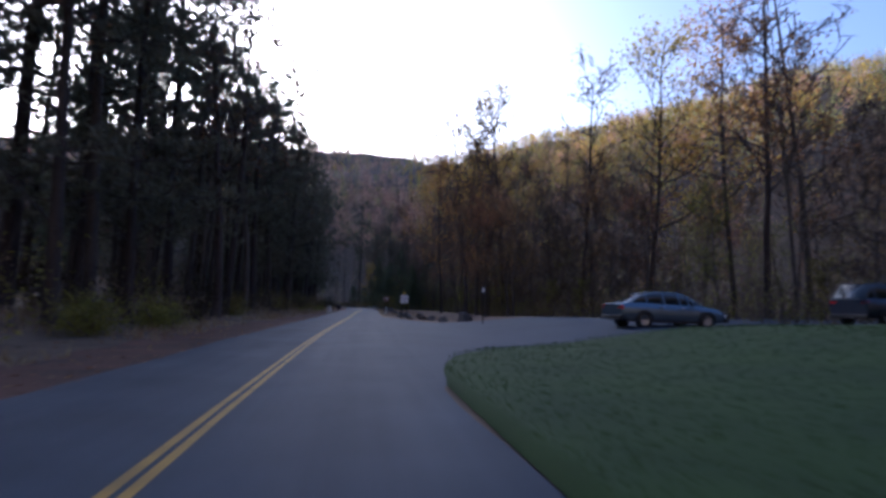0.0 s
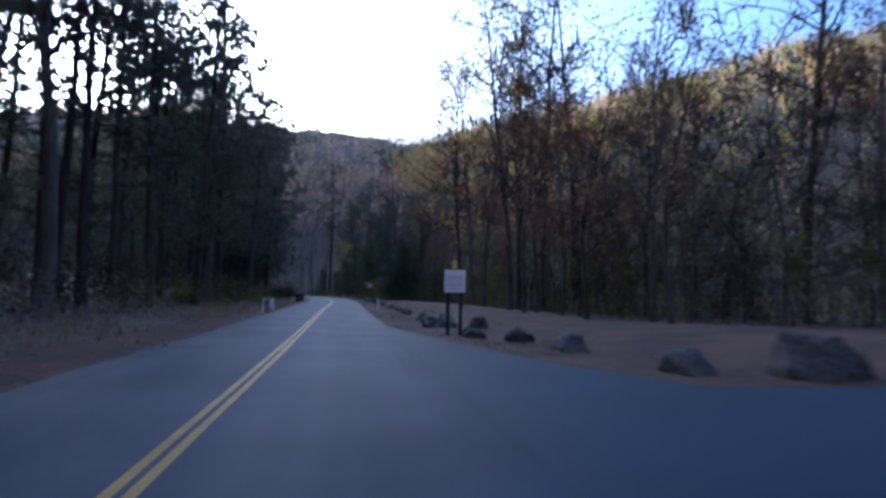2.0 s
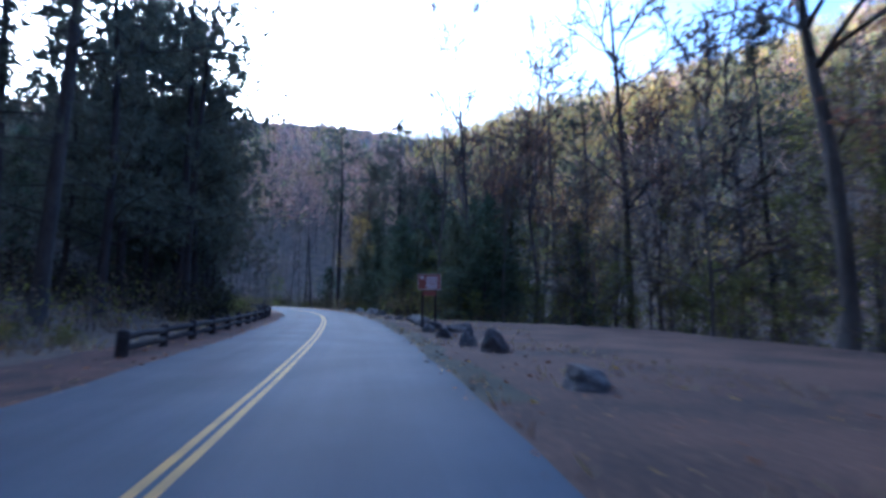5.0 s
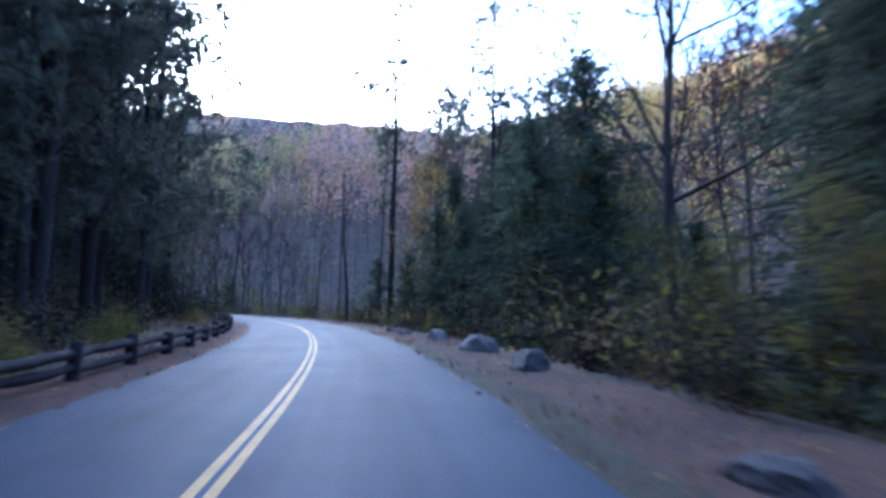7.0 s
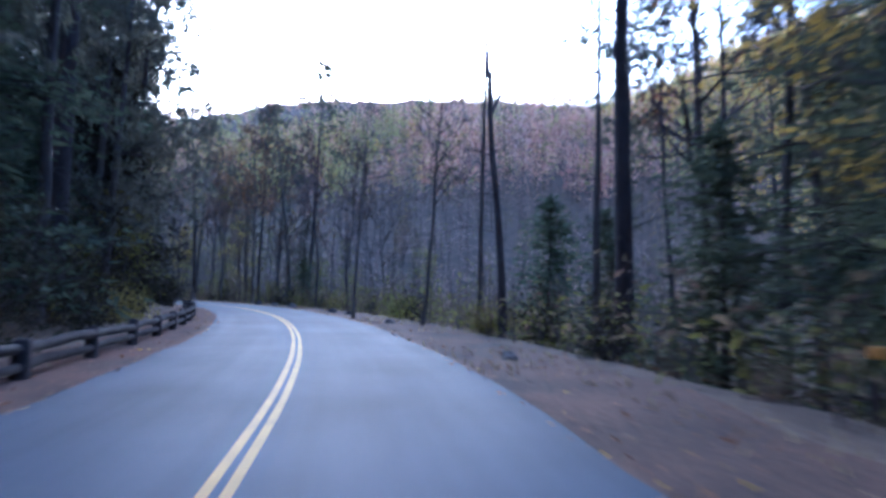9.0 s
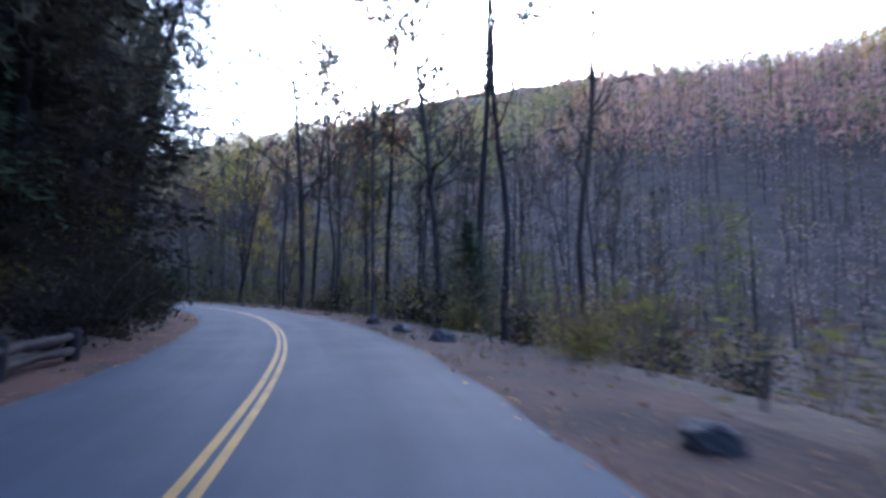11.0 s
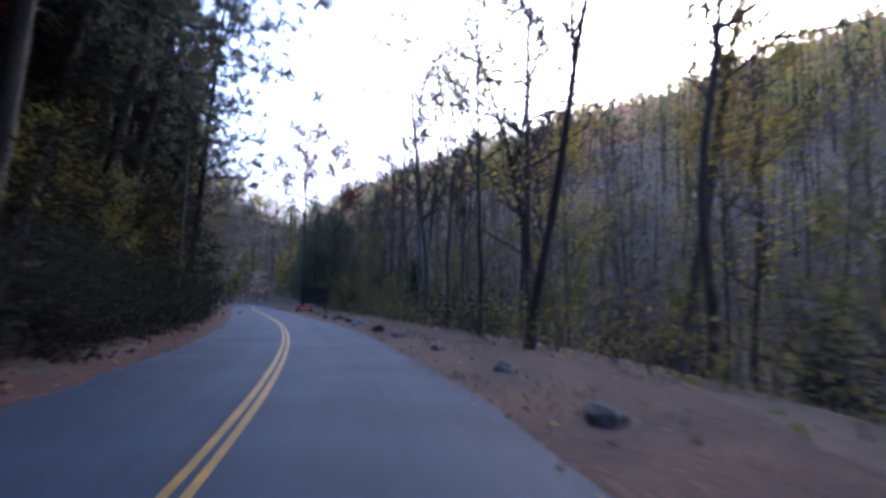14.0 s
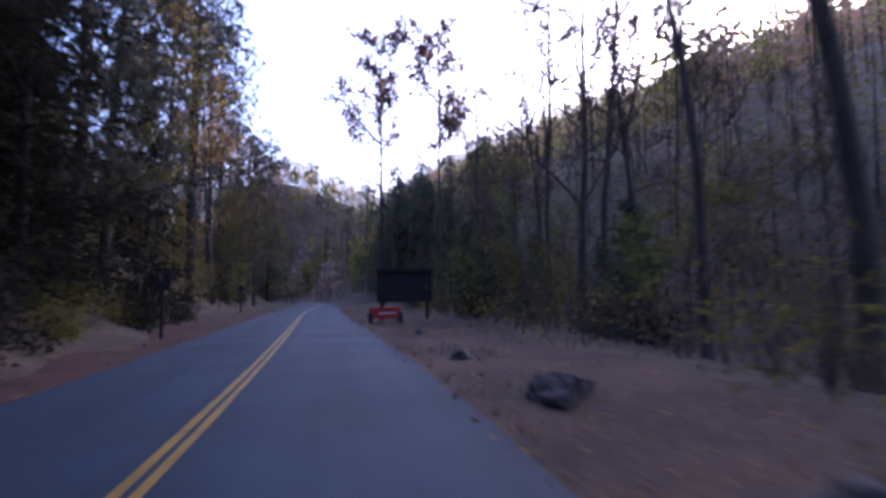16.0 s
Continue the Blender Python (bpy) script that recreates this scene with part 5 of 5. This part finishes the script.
# white roadside rail and panel on the inner side
rail = thing("white_guard_rail", "short white-painted rail with a panel beside the road", "railing")
a, b2 = at(61.3, -3.0), at(65.3, -2.95)
rail.matrix_basis = pose(float(a[0]), float(a[1]), -0.04, 0, 0, math.degrees(math.atan2(-(b2[0] - a[0]), b2[1] - a[1])))
ln = float(np.hypot(*(b2 - a)[:2]))
for y, w, h in ((0.0, 0.07, 0.74), (ln * 0.93, 0.16, 0.74), (ln, 0.05, 0.66)):
    piece("post", (w, w * 0.8, h + 0.1), M_WHITE, rail, (0, y, h / 2))
piece("top_rail", (0.035, ln * 0.9, 0.04), M_WHITE, rail, (0, ln * 0.47, 0.76), (0.8, 0, 0))
piece("finial", (0.05, 0.05, 0.16), M_WHITE, rail, (0, ln * 0.06, 0.82))
piece("panel", (0.035, 0.9, 0.52), M_WHITE, rail, (0.03, ln * 0.68, 0.52), (-1.5, 4, 0), label="white rectangular plate hung from the rail")

# white delineator posts
for s, l, h in ((69.0, 3.75, 0.85), (32.8, 8.8, 2.2)):
    x, y = at(s, l)[:2]
    if h < 1:
        dp = thing("delineator_post", "slim white roadside delineator post", "post")
        piece("post", (0.11, 0.04, h), M_WHITE, dp, (0, 0, h / 2))
        piece("reflector", (0.07, 0.02, 0.1), M_HEADLAMP, dp, (0, -0.03, h - 0.12))
    else:
        dp = thing("marker_sign", "small white marker plate on a thin dark post", "sign")
        piece("post", (0.05, 0.05, h), M_TIMBER, dp, (0, 0, h / 2))
        piece("plate", (0.16, 0.02, 0.3), M_WHITE, dp, (0, -0.035, h - 0.1))
    dp.matrix_basis = pose(float(x), float(y), float(terrain(x, y)[0]) + 0.02, 0, 0, -5)

# orange-yellow gate bar off the road
gate = thing("barrier_gate", "orange-yellow steel gate bar on a dark post at the wood's edge", "gate")
a, b2 = at(143.5, 7.2), at(143.5, 8.8)
gz = float(terrain(b2[0], b2[1])[0])
gate.matrix_basis = pose(float(b2[0]), float(b2[1]), gz, 0, 0, math.degrees(heading(143.5)) - 14)
piece("post", (0.16, 0.16, 1.5), M_TIMBER, gate, (0, 0, 0.7))
piece("bar", (1.6, 0.08, 0.16), M_ORANGE, gate, (-0.85, -0.02, 0.62 - gz), r=0.03)
piece("foot", (0.1, 0.1, 0.9), M_TIMBER, gate, (-1.6, 0, 0.2 - gz * 0.5))

# signs seen from behind, inner side near the end
for s, l, h, w, bh, mt in ((259.6, -3.9, 2.15, 0.5, 0.62, M_DARKBOARD), (287.0, -5.2, 2.2, 0.5, 0.4, M_DARKBOARD)):
    x, y = at(s, l)[:2]
    sg = thing("road_sign", "dark-backed road sign on a thin brown post", "sign")
    piece("post", (0.09, 0.07, h), M_TIMBER, sg, (0, 0, h / 2))
    piece("plate", (w, 0.03, bh), mt, sg, (0, -0.05, h - bh / 2 + 0.05))
    sg.matrix_basis = pose(float(x), float(y), float(terrain(x, y)[0]) + 0.02, 0, 0, math.degrees(heading(s)))

# dark notice board and red barrier on the outer verge near the end
x, y = at(268.0, 5.5)[:2]
nb = thing("information_board", "large dark-stained wooden information board on posts", "sign")
nb.matrix_basis = pose(float(x), float(y), float(terrain(x, y)[0]) + 0.02, 0, 0, math.degrees(heading(268)))
for px in (-1.2, 1.2):
    piece("post", (0.14, 0.14, 2.6), M_DARKBOARD, nb, (px, 0.1, 1.3))
piece("board", (2.9, 0.08, 1.6), M_DARKBOARD, nb, (0, 0, 1.75))
piece("roof", (3.2, 0.5, 0.08), M_DARKBOARD, nb, (0, 0.05, 2.62))
x, y = at(266.6, 4.3)[:2]
bar = thing("red_barrier", "low red-painted barrier with a white stripe", "barrier")
bar.matrix_basis = pose(float(x), float(y), float(terrain(x, y)[0]) + 0.05, 0, 0, math.degrees(heading(266)) + 8)
panel = piece("panel", (1.6, 0.1, 0.55), M_RED, bar, (0, 0, 0.45), r=0.03)
piece("stripe", (0.9, 0.012, 0.06), M_PANEL, panel, (0.1, -0.056, 0.0), r=0.002)
for px in (-0.75, 0.75):
    piece("foot", (0.12, 0.5, 0.5), M_BLACKTRIM, bar, (px, 0, 0.2), r=0.03)


# ---- cars on the side road ----
def lathe(profile, n=20):
    """A ring turned about the y axis from (radius, y) points."""
    b = Build()
    pr = np.array(profile)
    a = np.arange(n) * 2 * np.pi / n
    v = np.stack([pr[:, None, 0] * np.cos(a), np.repeat(pr[:, None, 1], n, 1), pr[:, None, 0] * np.sin(a)], -1).reshape(-1, 3)
    m = len(pr)
    i, j = np.meshgrid(np.arange(m - 1), np.arange(n), indexing="ij")
    b.add(v, np.stack([i * n + j, i * n + (j + 1) % n, (i + 1) * n + (j + 1) % n, (i + 1) * n + j], -1).reshape(-1, 4))
    return b


def loft(stations):
    """Joins rings of equal length, closed at both ends."""
    b = Build()
    r = np.array(stations, float)
    k, n = r.shape[:2]
    i, j = np.meshgrid(np.arange(k - 1), np.arange(n), indexing="ij")
    b.add(r.reshape(-1, 3), np.stack([i * n + j, i * n + (j + 1) % n, (i + 1) * n + (j + 1) % n, (i + 1) * n + j], -1).reshape(-1, 4))
    b.add(r[0], [list(range(n))[::-1]])
    b.add(r[-1], [list(range(n))])
    return b


def car(name, label, paint, m, length, half, belt, cabin, wheel_x, wr):
    """x runs from tail to nose. belt: (x, low z, belt z, width share); cabin: (x, roof z, width share)."""
    ob = thing(name, label, "car")
    ob.matrix_basis = m
    rings = []
    for x, lo, hi, ws in belt:
        w = half * ws
        mid = lo + (hi - lo) * 0.55
        rings.append([(x, -w * 0.9, lo), (x, -w, lo + 0.12), (x, -w, mid), (x, -w * 0.95, hi - 0.04), (x, -w * 0.8, hi), (x, w * 0.8, hi), (x, w * 0.95, hi - 0.04), (x, w, mid), (x, w, lo + 0.12), (x, w * 0.9, lo)])
    part("body", loft(rings), paint, ob, smooth=False)
    bx, bz = [r[0] for r in belt], [r[2] for r in belt]
    glass, roof = [], []
    for x, top, ws in cabin:
        z0 = np.interp(x, bx, bz) - 0.02
        top = max(top, z0 + 0.01)
        glass.append([(x, -half * 0.86, z0), (x, -half * ws, top), (x, half * ws, top), (x, half * 0.86, z0)])
        roof.append([(x, -half * ws - 0.015, top - 0.05), (x, -half * ws + 0.05, top + 0.02), (x, half * ws - 0.05, top + 0.02), (x, half * ws + 0.015, top - 0.05)])
    part("window_glass", loft(glass), M_CARGLASS, ob)
    part("roof", loft(roof[1:-1]), paint, ob)
    for x, top, ws in cabin[1:-1]:
        z0 = float(np.interp(x, bx, bz))
        for sd in (-1, 1):
            p = Build().tube([(x, sd * half * 0.865, z0 - 0.02), (x, sd * (half * ws + 0.005), top - 0.02)], [0.035, 0.03], 5)
            part("pillar", p, paint, ob)
    for x in wheel_x:
        for sd in (-1, 1):
            w = part("wheel", lathe([(wr * 0.62, -0.1), (wr * 0.93, -0.11), (wr, -0.07), (wr, 0.07), (wr * 0.93, 0.11), (wr * 0.62, 0.1)], 24), M_TYRE, ob, "black tyre", smooth=True)
            w.matrix_basis = pose(x, sd * (half - 0.09), wr)
            part("rim", lathe([(0.001, sd * 0.08), (wr * 0.2, sd * 0.085), (wr * 0.5, sd * 0.07), (wr * 0.64, sd * 0.1), (wr * 0.64, sd * -0.05)], 20), M_ALLOY, w)
            part("wheel_arch", Build().tube([(x + (wr + 0.05) * math.cos(a), sd * (half + 0.004), wr + (wr + 0.05) * math.sin(a)) for a in np.linspace(0, np.pi, 11)], [0.035] * 11, 5), M_BLACKTRIM, ob)
    for sd in (-1, 1):
        piece("tail_lamp", (0.10, 0.34, 0.16), M_TAIL, ob, (0.05, sd * half * 0.72, bz[0] - 0.12), r=0.02)
        piece("headlamp", (0.22, 0.32, 0.14), M_HEADLAMP, ob, (length - 0.16, sd * half * 0.68, bz[-1] - 0.06), r=0.03)
        piece("mirror", (0.14, 0.2, 0.13), paint, ob, (cabin[-2][0] + 0.2, sd * (half + 0.06), float(np.interp(cabin[-2][0], bx, bz)) + 0.06), r=0.03)
        for x in (length * 0.36, length * 0.56):
            piece("door_handle", (0.18, 0.03, 0.035), M_ALLOY, ob, (x, sd * (half * 0.985), float(np.interp(x, bx, bz)) - 0.13), r=0.01)
        piece("sill", (length * 0.5, 0.05, 0.1), M_BLACKTRIM, ob, (length * 0.5, sd * half * 0.97, belt[2][1] + 0.04), r=0.01)
    piece("bumper", (0.12, half * 1.8, 0.18), M_BLACKTRIM, ob, (0.0, 0, 0.42), r=0.04)
    piece("bumper", (0.12, half * 1.7, 0.16), M_BLACKTRIM, ob, (length - 0.03, 0, 0.36), r=0.04)
    return ob


def side_pose(x, y, turn):
    return pose(x, y, float(terrain(x, y)[0]) + 0.08, 0, 0, turn)


car("sedan", "grey-blue four-door sedan on the side road", M_SILVERBLUE, side_pose(11.9, 20.4, 2), 4.8, 0.91,
    [(0, 0.42, 0.95, 0.86), (0.25, 0.3, 1.02, 0.96), (0.9, 0.24, 1.04, 1.0), (2.2, 0.22, 0.98, 1.0), (3.4, 0.22, 0.95, 1.0), (4.2, 0.25, 0.86, 0.97), (4.65, 0.3, 0.74, 0.88), (4.8, 0.38, 0.62, 0.78)],
    [(0.55, 1.04, 0.72), (1.15, 1.38, 0.66), (1.9, 1.47, 0.66), (2.6, 1.45, 0.66), (3.0, 1.36, 0.68), (3.75, 0.95, 0.76)], (0.95, 3.75), 0.33)
car("suv", "dark blue sport utility vehicle on the side road", M_NAVY, side_pose(22.3, 19.6, 2), 4.9, 0.96,
    [(0, 0.5, 1.12, 0.92), (0.2, 0.38, 1.2, 0.98), (1.0, 0.34, 1.2, 1.0), (2.4, 0.34, 1.16, 1.0), (3.5, 0.34, 1.12, 1.0), (4.4, 0.36, 1.04, 0.97), (4.8, 0.42, 0.92, 0.9), (4.9, 0.5, 0.8, 0.84)],
    [(0.1, 1.2, 0.8), (0.45, 1.78, 0.72), (1.6, 1.86, 0.74), (2.6, 1.84, 0.74), (3.1, 1.72, 0.74), (3.8, 1.14, 0.8)], (0.95, 3.85), 0.38)

# prototypes that found no place are taken away
for kind, ob in KINDS.items():
    if kind not in PLACED:
        for o in (*ob.children_recursive, ob):
            bpy.data.objects.remove(o)
